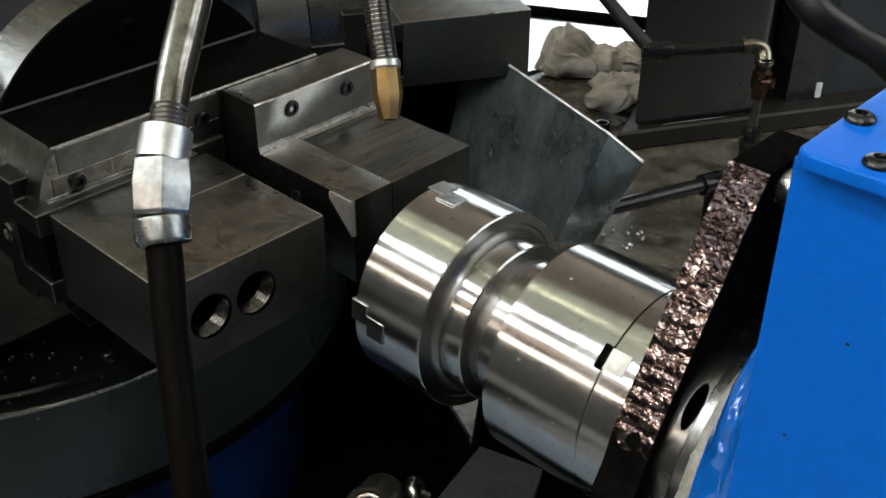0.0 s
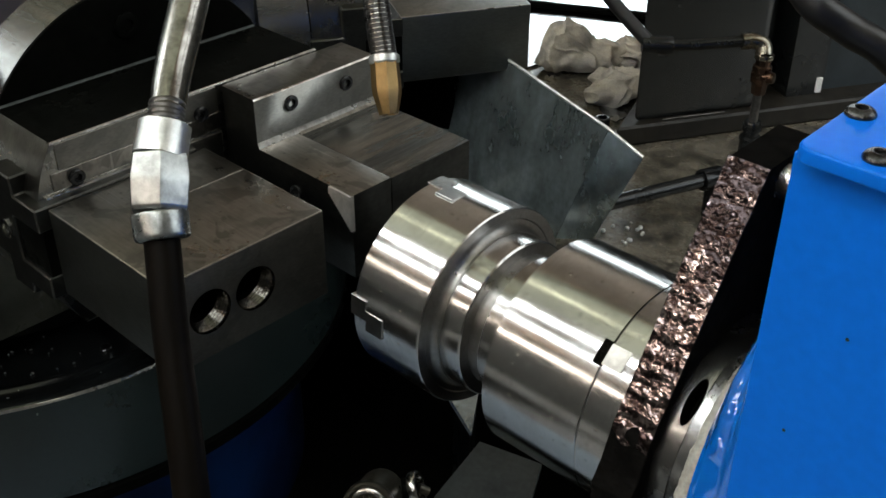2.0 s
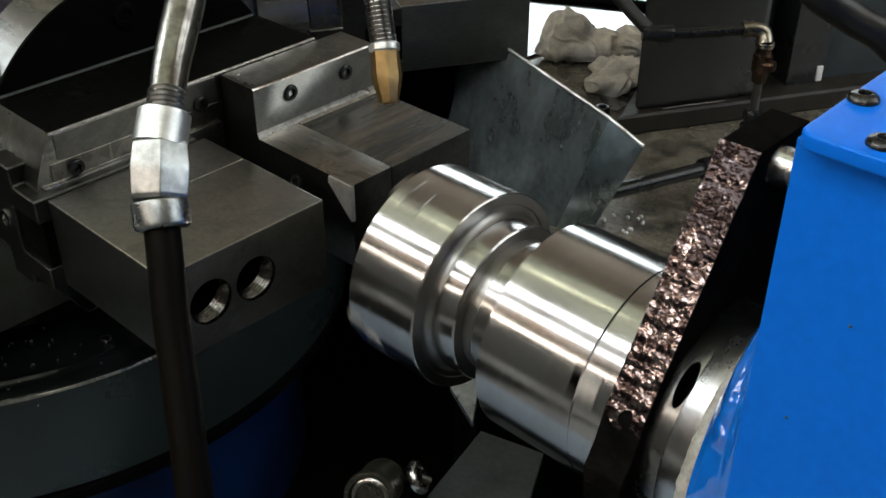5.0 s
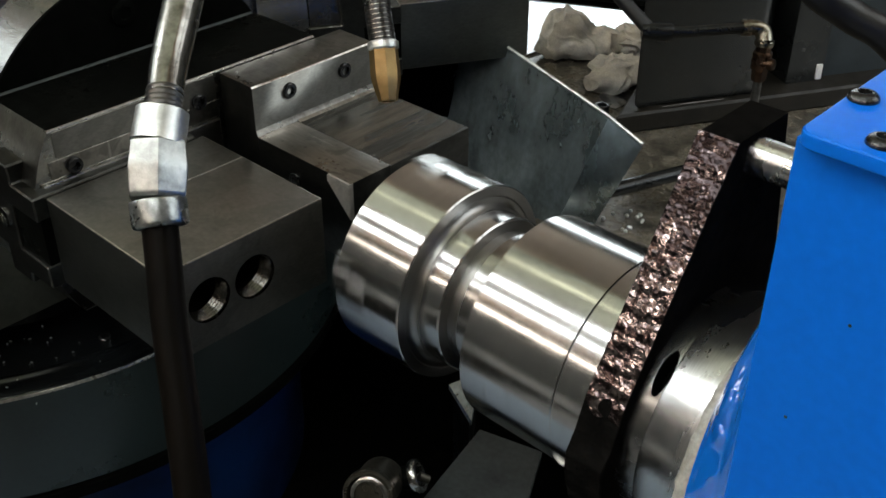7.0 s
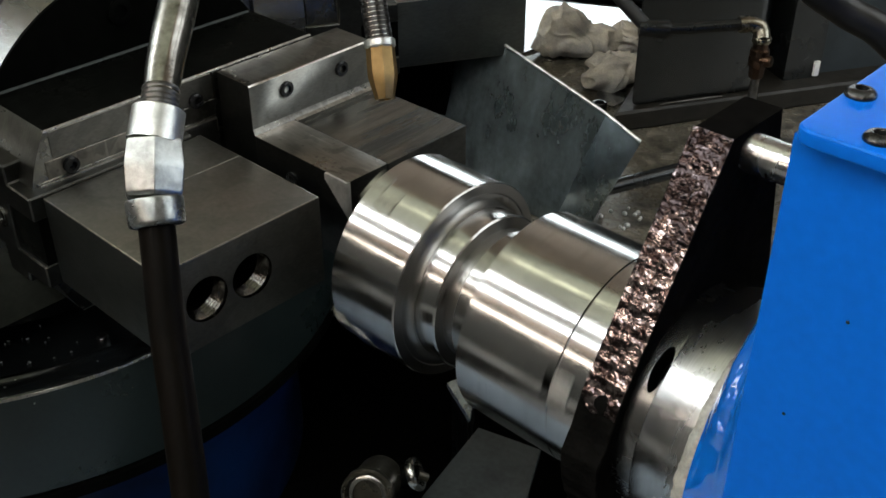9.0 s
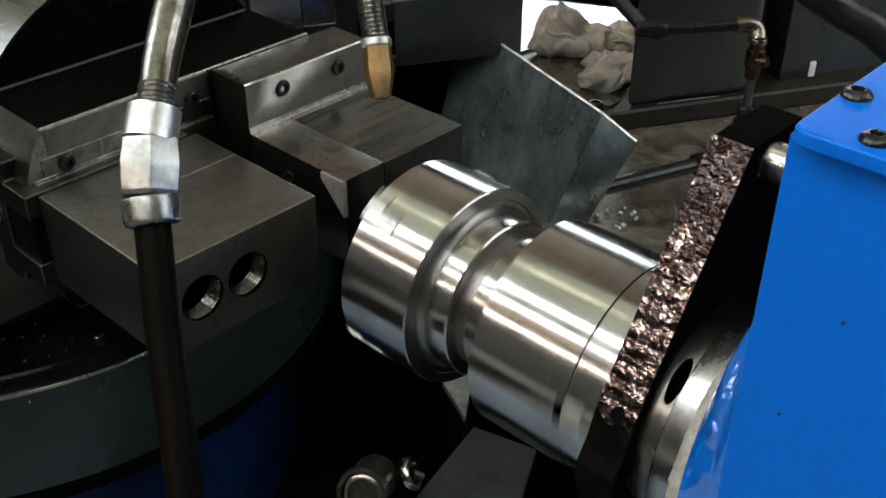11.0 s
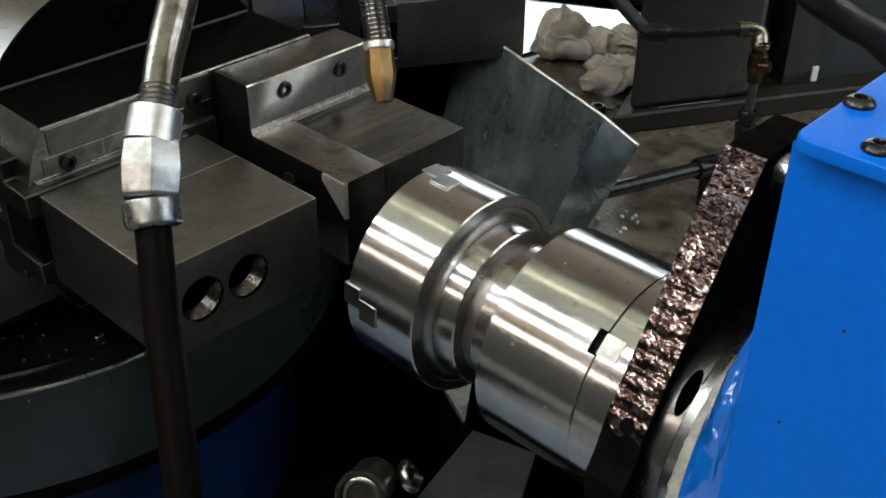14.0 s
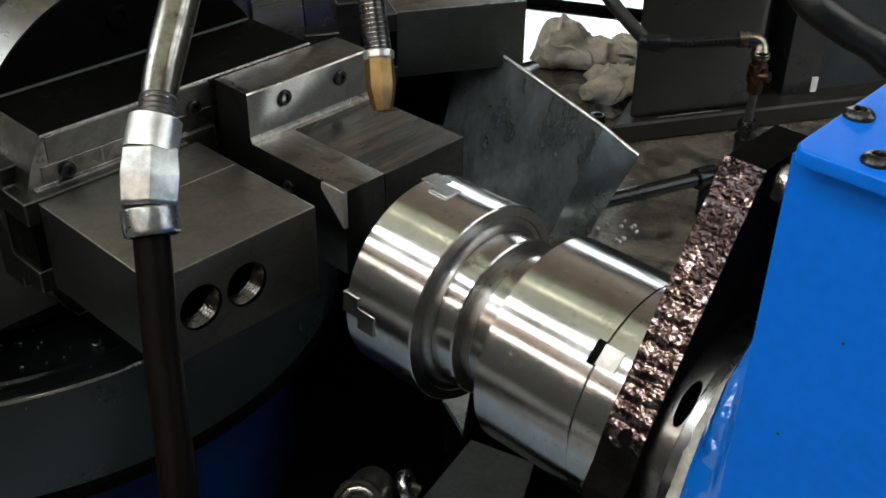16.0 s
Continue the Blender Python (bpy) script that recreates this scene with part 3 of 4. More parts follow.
def build_turret():
    turret = thing("indexing_turret", "blue six-sided turret carrying steel two-jaw chucks", "turret")
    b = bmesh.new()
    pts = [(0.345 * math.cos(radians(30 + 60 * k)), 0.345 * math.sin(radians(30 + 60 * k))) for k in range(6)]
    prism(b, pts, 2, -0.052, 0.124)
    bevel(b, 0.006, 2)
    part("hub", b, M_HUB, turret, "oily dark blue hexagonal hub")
    b = bmesh.new()
    prism(b, [(y * 1.001, z * 1.001) for y, z in pts], 2, -0.166, -0.052)
    bevel(b, 0.003, 2)
    part("skirt", b, M_SKIRT, turret, "oily olive grey hexagonal skirt")
    # recessed core coloured black, for the shade in the gap under the skirt
    b = bmesh.new()
    lathe(b, [(-0.198, 0), (-0.198, 0.285), (-0.166, 0.285), (-0.166, 0)], 2, 64)
    part("hub_core", b, M_DECK, turret, "black recessed core under the skirt")
    body, jaws = chuck_body(), jaw_meshes()
    darker_block = jaws["jaw_block"].copy()
    darker_block.materials[0] = M_JAW_FRONT
    for k in range(6):
        ch = part("chuck_body", body, None, turret, "oily steel chuck with a black face")
        ch.matrix_basis = pose(0, 0, 0, 0, 0, 60 * k)
        part("master_jaw", jaws["master_jaw"], None, ch)
        m2 = part("master_jaw", jaws["far_master_jaw"], None, ch)
        part("guide_lip", jaws["guide_lip"], None, ch, "bright-edged steel guide lip")
        part("upper_face", jaws["upper_face"], None, ch)
        part("lower_face", jaws["lower_face"], None, ch)
        m2.matrix_basis = Matrix.Diagonal((1, -1, 1, 1))
        # black block put in the jaw slot so that it reads as shade
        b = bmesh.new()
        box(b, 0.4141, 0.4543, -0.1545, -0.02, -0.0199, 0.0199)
        part("slot_shade", b, M_BLACK_OIL_SHADE, ch, "black block giving the jaw slot its shade")
        part("jaw_block", darker_block if k == 1 else jaws["jaw_block"], None, ch, "flat darker steel jaw with two bored holes" if k == 1 else "flat ground steel jaw with two bored holes")
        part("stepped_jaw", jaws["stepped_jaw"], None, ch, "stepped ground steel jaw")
        part("jaw_pad", jaws["jaw_pad"], None, ch)
        part("scribe_line", jaws["scribe_line"], None, ch)
        part("serrated_insert", jaws["serrated_insert"], None, ch, "finely serrated grip insert")
        for v, z in ((0.0616, 0.0695), (0.1228, 0.0681)):
            socket_screw("cap_screw", ch, (0.487, v, z - 0.003), (1, 0, 0), 0.0068)
        for v, z in ((-0.1146, 0.0493), (0.002, 0.062)):
            socket_screw("cap_screw", ch, (0.4435, v, z), (1, 0, 0), 0.0065)
        socket_screw("cap_screw", ch, (0.399, -0.1568, 0.003), (0, -1, 0), 0.0085, 0.003, mat=M_PIPE)
        socket_screw("cap_screw", ch, (0.535, 0.0245, 0.014), (0, -1, 0), 0.0068, 0.002, mat=M_SCREW)
        socket_screw("face_bolt", ch, (0.358, -0.004, 0.118), (1, 0, 0), 0.011, 0.003, mat=M_BLACK_OIL_SHADE)
        socket_screw("face_bolt", ch, (0.358, -0.004, -0.118), (1, 0, 0), 0.013, 0.004)
    return turret


turret = build_turret()


def build_turret_base():
    base = thing("turret_base", "round grey-green machine base under the turret", "machine base", kind="structure")
    base.location = (XT, YT, 0)
    b = bmesh.new()
    lathe(b, [(-0.206, 0.376), (-0.2, 0.378), (-0.2, 0.3905), (-0.2012, 0.3928), (-0.204, 0.3942), (-0.314, 0.4012), (-0.3165, 0.3975), (-0.3185, 0.3975),
              (-0.3205, 0.4015), (-0.333, 0.4015), (-0.335, 0.398), (-0.335, 0.3)], 2, 128, mats=[2, 2, 2, 1, 0, 0, 3, 3, 3, 3, 3])
    for v in b.verts:
        if v.co.z > -0.2035:
            v.co.z += 0.0009 * noise.noise(v.co * 60)
    part("rim", b, [M_BASE, M_EDGE, M_DECK, M_BLACK_OIL_SHADE], base, "grey-green painted round rim")
    b = bmesh.new()
    lathe(b, [(-0.206, 0), (-0.206, 0.352), (-0.205, 0.3545), (-0.2032, 0.3562), (-0.2032, 0.360), (-0.205, 0.3625), (-0.206, 0.366), (-0.206, 0.376), (-0.3, 0.376), (-0.3, 0)], 2, 96)
    part("deck", b, M_DECK, base, "black oily deck under the chucks")
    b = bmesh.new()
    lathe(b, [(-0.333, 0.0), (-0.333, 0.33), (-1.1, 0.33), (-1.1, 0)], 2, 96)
    part("pedestal", b, M_BLUE_DARK, base, "dark blue pedestal")
    for k in range(16):
        a = radians(22.5 * k - 34)
        socket_screw("deck_bolt", base, (0.338 * math.cos(a), 0.338 * math.sin(a), -0.206), (0, 0, 1), 0.0065, 0.005, mat=M_SCREW)


build_turret_base()


# ---- work piece, spindle and housing ----
LUG, AY = 128.5, -0.0125

def build_work():
    work = thing("machined_roller", "bright turned steel roller with two drums and a neck", "work piece")
    R = 0.075
    def holes(*places):
        """Radial drillings: place along the axis, angle, radius, bottom."""
        c = bmesh.new()
        for x, a, r, low in places:
            a = radians(a)
            d = Vector((0, math.cos(a), math.sin(a)))
            sweep(c, [Vector((x, 0, 0)) + d * low, Vector((x, 0, 0)) + d * 0.09], r, 24)
        for f in c.faces:
            # hole walls in darker steel, for the shade inside them
            f.material_index = 2
        return c
    b = bmesh.new()
    lathe(b, [(0.0325, 0), (0.0325, 0.07), (0.0339, 0.0735), (0.0352, R), (0.0958, R), (0.0968, 0.0742), (0.0968, 0.0672),
              (0.0962, 0.0664), (0.0962, 0.0636), (0.0968, 0.0618), (0.0985, 0.0602), (0.1005, 0.0592), (0.1005, 0)], 0, 128, mats=[1, 1, 0, 0, 0, 1, 1, 1, 1, 1, 1, 1])
    c = holes((0.0758, LUG + 157, 0.0052, 0.06), (0.074, LUG + 218, 0.0052, 0.06))
    part("front_drum", cut(b, c, "front_drum", (M_TURNED, M_TURNED_FACE, M_HOLE)), None, work)
    b = bmesh.new()
    # groove and rear neck get darker steels in place of shade
    lathe(b, [(0.1, 0.0588), (0.1005, 0.0588), (0.102, 0.0585), (0.118, 0.0585), (0.1192, 0.0575), (0.1192, 0.0492), (0.1285, 0.0492),
              (0.1285, 0.0505), (0.1295, 0.0515), (0.154, 0.0515)], 0, 128, mats=[1, 1, 0, 0, 1, 1, 1, 1, 2])
    part("neck", b, [M_TURNED, M_TURNED_FACE, M_NECK], work)
    b = bmesh.new()
    lathe(b, [(0.1537, 0), (0.1537, 0.073), (0.1547, R), (0.2278, R), (0.2286, 0.0742), (0.2286, 0)], 0, 128, mats=[1, 0, 0, 0, 1])
    c = holes((0.1812, LUG + 95, 0.0066, 0.055))
    for turn in (LUG - 87.5, LUG + 92.5):
        pocket = box(c, 0.2222, 0.232, -0.0082, 0.0082, 0.06, 0.09, 2)
        bmesh.ops.rotate(c, verts=list({v for f in pocket for v in f.verts}), cent=(0, 0, 0), matrix=Matrix.Rotation(radians(turn), 3, "X"))
    part("rear_drum", cut(b, c, "rear_drum", (M_TURNED, M_TURNED_FACE, M_HOLE)), None, work)
    b = bmesh.new()
    lathe(b, [(0.2286, 0), (0.2286, 0.0725), (0.2294, 0.0725), (0.2294, R), (0.2542, R), (0.2548, 0.0745), (0.2548, 0)], 0, 128)
    part("collar", b, M_TURNED, work)

    # drive lug over the joint, and keys on the front drum
    def lug(name, x0, x1, a, deg, r0, r1):
        b = bmesh.new()
        pts = [(r1 * math.cos(t), r1 * math.sin(t)) for t in (radians(90 - deg / 2), radians(90 + deg / 2))]
        pts += [(r0 * math.cos(t), r0 * math.sin(t)) for t in np.linspace(radians(90 + deg / 2), radians(90 - deg / 2), 6)]
        prism(b, pts, 0, x0, x1)
        ob = part(name, b, M_SERRATED, work)
        ob.matrix_basis = Matrix.Rotation(radians(a - 90), 4, "X")
        return ob
    for a in (LUG + 2.5, LUG + 182.5):
        lug("drive_lug", 0.2286, 0.2418, a, 10.6, 0.06, 0.0762)
    # two bright plugs joined by a shallow polished mark
    for x in (0.178, 0.216):
        b = bmesh.new()
        lathe(b, [(0.0735, 0), (0.0735, 0.0052), (0.0752, 0.0052), (0.0757, 0.0046), (0.0757, 0.0034), (0.0751, 0.0028), (0.0749, 0)], 2, 24)
        ob = part("plug", b, M_KEY, work, "bright polished plug")
        ob.matrix_basis = Matrix.Rotation(radians(LUG + 62), 4, "X") @ Matrix.Translation((x, 0, 0))
    b = bmesh.new()
    sweep(b, [(0.164 + 0.007 * k, 0.0006 * math.sin(k * 2.1), 0.0749) for k in range(9)], [0.0002] + [0.0005, 0.0008] * 3 + [0.0005, 0.0002], 8)
    part("scuff_mark", b, M_KEY, work, "bright scuffed line").matrix_basis = Matrix.Rotation(radians(LUG + 62), 4, "X")
    for k in range(4):
        a = LUG + 46.5 + 90 * k
        b = bmesh.new()
        prism(b, [(0.0318, -0.0046), (0.047, -0.0046), (0.047, -0.0125), (0.0635, -0.0125), (0.0635, 0.0033), (0.047, 0.0033), (0.047, 0.0112), (0.0318, 0.0112)], 2, 0.062, 0.0756)
        bevel(b, 0.0003, 1)
        part("key", b, M_NECK, work, "flat stepped steel key").matrix_basis = Matrix.Rotation(radians(a - 90), 4, "X")
    b = bmesh.new()
    rnd = random.Random(21)
    for k in range(150):
        x = rnd.uniform(0.042, 0.094) if k % 2 else rnd.uniform(0.158, 0.252)
        a, r = rnd.uniform(0, 2 * math.pi), rnd.uniform(0.0003, 0.0008) * (1.6 if k % 12 == 0 else 1)
        m = Matrix.Rotation(a, 4, "X") @ Matrix.Translation((x, 0, R)) @ Matrix.Diagonal((1.3, 1, 0.35, 1))
        bmesh.ops.create_icosphere(b, subdivisions=2, radius=r, matrix=m)
    drops = part("oil_droplets", b, M_DROP, work, "scattered droplets of cutting oil")
    drops["kind"] = "stuff"
    return work


work = build_work()


def build_carriage():
    car = thing("spindle_bracket", "oil-wet flame-cut steel bracket on a bright quill", "bracket")
    # outline in y, z: tapers up to the guide rod
    out = [(-0.003, 0.1745), (-0.088, 0.038), (-0.097, 0.015)]
    out += [(AY + 0.09 * math.cos(radians(a)), 0.09 * math.sin(radians(a))) for a in range(180, 361, 12)]
    out += [(0.08, 0.02), (0.05, 0.1745)]
    b = bmesh.new()
    prism(b, out, 0, 0.2555, 0.2795)
    part("plate", b, M_PLATE, car, "black oily steel plate")
    # rough flame-cut edge, wet with oil
    b = bmesh.new()
    n, w = 560, 64
    line = [Vector((0, *p)) for p in out[:3]] + [Vector((0, AY + 0.0915 * math.cos(radians(a)), 0.0915 * math.sin(radians(a)))) for a in (178, 190, 200, 210)]
    seg = [(q - p).length for p, q in zip(line, line[1:])]
    total = sum(seg)
    grid = []
    for i in range(n + 1):
        s = total * i / n
        k = 0
        while k < len(seg) - 1 and s > seg[k]:
            s -= seg[k]
            k += 1
        d = (line[k + 1] - line[k]).normalized()
        p = line[k] + d * s
        nrm = Vector((0, d.z, -d.y))
        row = []
        for j in range(w + 1):
            x = 0.2545 + 0.026 * j / w
            q = Vector((x, p.y, p.z))
            run = total * i / n
            rib = noise.noise(Vector((x * 70, run * 150, 3.0)))
            bead = noise.noise(Vector((x * 330, run * 330, 7.0)))
            h = 0.0007 * rib + 0.0006 * max(bead, 0.05) + 0.00005 * noise.noise(Vector((x * 700, run * 700, 1.0)))
            edge = min(j, w - j) / w
            row.append(b.verts.new(q + nrm * (0.002 + h - (0.0014 if edge == 0 else 0))))
        grid.append(row)
    for r0, r1 in zip(grid, grid[1:]):
        for j in range(w):
            f = b.faces.new((r0[j], r0[j + 1], r1[j + 1], r1[j]))
            # edge light set by material: dimmer up top, black low down and beside
            low, uneven = r0[j].co.z, noise.noise(r0[j].co * 90)
            f.material_index = 1 if j == w - 1 or low < 0.036 + 0.012 * uneven else 2 if low > 0.118 + 0.03 * uneven else 0
    bmesh.ops.recalc_face_normals(b, faces=b.faces[:])
    part("cut_edge", b, [M_OILPLATE, M_PLATE, M_OILPLATE_DIM], car, "rough flame-cut edge wet with brown oil", 80)
    b = bmesh.new()
    # the end by the plate is darker, in place of the plate's reflection
    lathe(b, [(0.2795, 0), (0.2795, 0.0772), (0.2932, 0.0772), (0.2934, 0.0795), (0.2942, 0.08), (0.40, 0.08), (0.40, 0)], 0, 128, (AY, 0), mats=[2, 2, 1, 0, 0, 0])
    c = bmesh.new()
    # a slot that runs round the quill, and a small pin hole by the nose
    def slot_outline(a):
        return Vector((0, math.cos(radians(a)), math.sin(radians(a))))
    k = 24
    lo, hi = [], []
    for i in range(k):
        t = 2 * math.pi * i / k
        d = slot_outline(132 + 11 * math.sin(t))
        x = 0.2884 + 0.0043 * math.cos(t)
        lo.append(c.verts.new(Vector((x, AY, 0)) + d * 0.062))
        hi.append(c.verts.new(Vector((x, AY, 0)) + d * 0.1))
    faces = [c.faces.new(lo[::-1]), c.faces.new(hi)]
    for i in range(k):
        faces.append(c.faces.new((lo[i], lo[(i + 1) % k], hi[(i + 1) % k], hi[i])))
    bmesh.ops.recalc_face_normals(c, faces=faces)
    d = slot_outline(132.3)
    at = Vector((0.3242, AY, 0))
    sweep(c, [at + d * 0.07, at + d * 0.12], 0.0035, 20)
    for f in c.faces:
        f.material_index = 1
    part("quill", cut(b, c, "quill", (M_QUILL, M_BLACK_OIL_SHADE, M_SHADE_STEEL)), None, car, "bright ground quill with a slot and a pin hole")
    b = bmesh.new()
    lathe(b, [(0.2795, 0), (0.2795, 0.0115), (0.43, 0.0115), (0.43, 0)], 0, 32, (0.018, 0.1595))
    part("guide_rod", b, M_QUILL, car, "bright round guide rod")
    return car


carriage = build_carriage()


def build_housing():
    hs = thing("spindle_housing", "glossy blue enamelled spindle housing with bolted lid", "machine housing")
    b = bmesh.new()
    w = 0.0875
    pts = [(AY - w, 0.2403)] + [(AY + w * math.cos(radians(a)), w * math.sin(radians(a))) for a in range(180, 361, 6)] + [(0.15, 0.2403)]
    prism(b, pts, 0, 0.3325, 0.8)
    c = bmesh.new()
    lathe(c, [(0.3, 0), (0.3, 0.0803), (0.45, 0.0803), (0.45, 0)], 0, 96, (AY, 0))
    lathe(c, [(0.3, 0), (0.3, 0.012), (0.5, 0.013), (0.5, 0)], 0, 32, (0.018, 0.1595))
    part("body", cut(b, c, "body", (M_BLUE,)), None, hs)
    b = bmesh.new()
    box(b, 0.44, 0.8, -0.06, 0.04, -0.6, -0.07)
    part("pedestal", b, M_BLUE_DARK, hs, "dark blue pedestal")
    b = bmesh.new()
    def outline(a, share):
        """From the round ring (share 0) to the flat-sided body (share 1)."""
        c, q = math.cos(a), math.sin(a)
        r = 0.0873
        if q > 0:
            k = 3.2
            r = 1 / ((abs(c) / 0.0873) ** k + (q / 0.15) ** k) ** (1 / k)
        r = 0.084 + (r - 0.084) * share
        return AY + r * c, r * q
    slope = ((0.309, 0.3), (0.311, 0.4), (0.313, 0.52), (0.3155, 0.59), (0.3185, 0.63), (0.3215, 0.665), (0.324, 0.71), (0.326, 0.78), (0.328, 0.88), (0.3305, 0.97), (0.334, 1.0))
    # thick runs of paint: place along the axis, angle, height, spread
    runs = ((0.319, 133, 0.0042, 0.0052), (0.3185, 141, 0.0022, 0.0028), (0.3215, 143, 0.0018, 0.0024), (0.314, 124, 0.0014, 0.003))
    rings = []
    for i in range(41):
        x = 0.334 - 0.025 * i / 40
        share = float(np.interp(x, *zip(*slope)))
        ring = []
        for k in range(360):
            a = 2 * math.pi * k / 360
            y, z = outline(a, share)
            rise = 0.0
            if 2 < i:
                rise = 0.0006 * noise.noise(Vector((x * 120, y * 70, z * 70)))
                for rx, ra, h, w in runs:
                    away = ((x - rx) / w) ** 2 + ((a - radians(ra)) * 0.1 / (w * 1.3)) ** 2
                    rise += h * math.exp(-away * 0.5) * (1 + 0.5 * noise.noise(Vector((x * 260, y * 260, z * 260))))
            ring.append(b.verts.new((x, y + rise * math.cos(a), z + rise * math.sin(a))))
        rings.append(ring)
    rings.append([b.verts.new((0.309, AY + 0.0803 * math.cos(2 * math.pi * k / 360), 0.0803 * math.sin(2 * math.pi * k / 360))) for k in range(360)])
    for p, q in zip(rings, rings[1:]):
        for k in range(360):
            j = (k + 1) % 360
            b.faces.new((p[k], p[j], q[j], q[k]))
    bmesh.ops.recalc_face_normals(b, faces=b.faces[:])
    b.normal_update()
    b.faces.ensure_lookup_table()
    if b.faces[0].normal.dot(b.faces[0].calc_center_median() - Vector((0.33, AY, 0))) < 0:
        bmesh.ops.reverse_faces(b, faces=b.faces[:])
    part("nose", b, M_BLUE_GLOSS, hs, "thickly painted glossy blue nose")
    b = bmesh.new()
    lathe(b, [(0.3095, 0.0852), (0.305, 0.0848), (0.303, 0.0839), (0.3015, 0.0829), (0.3008, 0.082), (0.3005, 0.081), (0.3008, 0.0803), (0.304, 0.0803)], 0, 256, (AY, 0))
    for v in b.verts:
        v.co.x += 0.0007 * noise.noise(v.co * 160) + (0.0012 * noise.noise(v.co * 330) if v.co.x < 0.302 else 0.0)
    part("nose_ring", b, M_PRIMER, hs, "pale chipped ring round the quill")
    b = bmesh.new()
    r = 0.008
    corner = [(0.3355 + r - r * math.cos(radians(a)), -0.1105 + r - r * math.sin(radians(a))) for a in range(0, 91, 15)]
    prism(b, corner + [(0.82, -0.1105), (0.82, 0.16), (0.3335, 0.16)], 2, 0.241, 0.2485)
    bevel(b, 0.0022, 3, 50)
    part("lid", b, M_BLUE, hs)
    b = bmesh.new()
    box(b, 0.3345, 0.8, -0.1012, 0.15, 0.2388, 0.2406)
    part("gasket", b, M_PRIMER, hs, "thin pale gasket under the lid")
    for x, y in ((0.3425, -0.065), (0.3662, -0.0985)):
        b = bmesh.new()
        lathe(b, [(0.2485, 0.0068), (0.2493, 0.0068), (0.2505, 0.0062), (0.2514, 0.0051), (0.2519, 0.0038), (0.252, 0.0029), (0.2515, 0.0027), (0.2496, 0.0025), (0.2496, 0)], 2, 32, (x, y))
        part("button_screw", b, M_SCREW, hs, "domed black button screw")
    for x, z in ((0.3721, 0.1638), (0.354, 0.1009)):
        b = bmesh.new()
        lathe(b, [(-0.1001, 0.0009), (-0.1005, 0.0006), (-0.1007, 0)], 1, 14, (x, z))
        part("oil_spot", b, M_BLACK_RUBBER, hs, "dried drop of black oil")
    return hs


build_housing()


# ---- things round the machine ----
def build_sump():
    # sump near-black: its oil, plus shade put into the colour
    b = bmesh.new()
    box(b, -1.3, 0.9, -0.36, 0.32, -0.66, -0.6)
    tagged(new("sump", mesh_of("sump", b, M_BLACK_OIL_SHADE)), "black oily sump floor of the machine", "machine bed", kind="structure")
    # black plate added before the tray, for the dark below the roller
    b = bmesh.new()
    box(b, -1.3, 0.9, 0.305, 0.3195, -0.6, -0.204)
    tagged(new("sump_dark_plate", mesh_of("sump_dark_plate", b, M_BLACK_OIL_SHADE)), "black plate added over the front of the tray", "machine bed", kind="structure")
    # unseen slabs, added to block the floor from jaw reflections
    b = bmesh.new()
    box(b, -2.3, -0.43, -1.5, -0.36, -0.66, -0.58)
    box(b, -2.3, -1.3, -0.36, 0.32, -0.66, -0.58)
    tagged(new("reflection_screen", mesh_of("reflection_screen", b, M_BLACK_OIL_SHADE)), "unseen black slab keeping floor reflections off the jaws", "machine bed", kind="structure")
    # unseen reflector, added for the pale band low on the drums
    b = bmesh.new()
    prism(b, [(-0.2, -0.543), (-0.2, -0.537), (-0.52, -0.41), (-0.53, -0.41), (-0.53, -1.1), (-0.5, -1.1), (-0.5, -0.44)], 0, -0.42, 0.9)
    tagged(new("pale_reflector", mesh_of("pale_reflector", b, M_REFLECTOR)), "unseen pale sloping sheet reflected under the drums", "tray", kind="structure")
    # black sheet added to darken the gap behind the turret
    b = bmesh.new()
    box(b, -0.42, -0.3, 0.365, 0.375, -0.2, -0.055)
    tagged(new("dark_backing", mesh_of("dark_backing", b, M_BLACK_OIL_SHADE)), "black sheet added as the dark behind the turret", "machine cover", kind="structure")
    b = bmesh.new()
    box(b, -1.3, 0.9, 0.32, 1.6, -1.1, -0.2)
    tagged(new("chip_tray", mesh_of("chip_tray", b, M_TRAY)), "oily brown steel chip tray", "tray", kind="structure")
    b = bmesh.new()
    prism(b, [(-1.5, 0.67), (-0.46, 0.67), (-0.44, 0.8), (-0.3, 0.8), (-0.3, 1.55), (-1.5, 1.55)], 2, -0.2, -0.196)
    tagged(new("drip_pan", mesh_of("drip_pan", b, M_PAN)), "wet shining stainless drip pan", "pan")


build_sump()


def build_rail():
    t = thing("pan_rail", "thin black steel rail lying across the drip pan", "rail")
    b = bmesh.new()
    sweep(b, [(-0.72, 0.86, -0.19), (-0.4, 1.02, -0.19), (-0.1, 1.17, -0.19)], 0.006, 10)
    part("bar", b, M_BLACK_OIL_SHADE, t)
    for p in ((-0.66, 0.89), (-0.2, 1.12)):
        b = bmesh.new()
        box(b, p[0] - 0.01, p[0] + 0.01, p[1] - 0.01, p[1] + 0.01, -0.2, -0.186)
        part("foot", b, M_BLACK_OIL_SHADE, t)


build_rail()


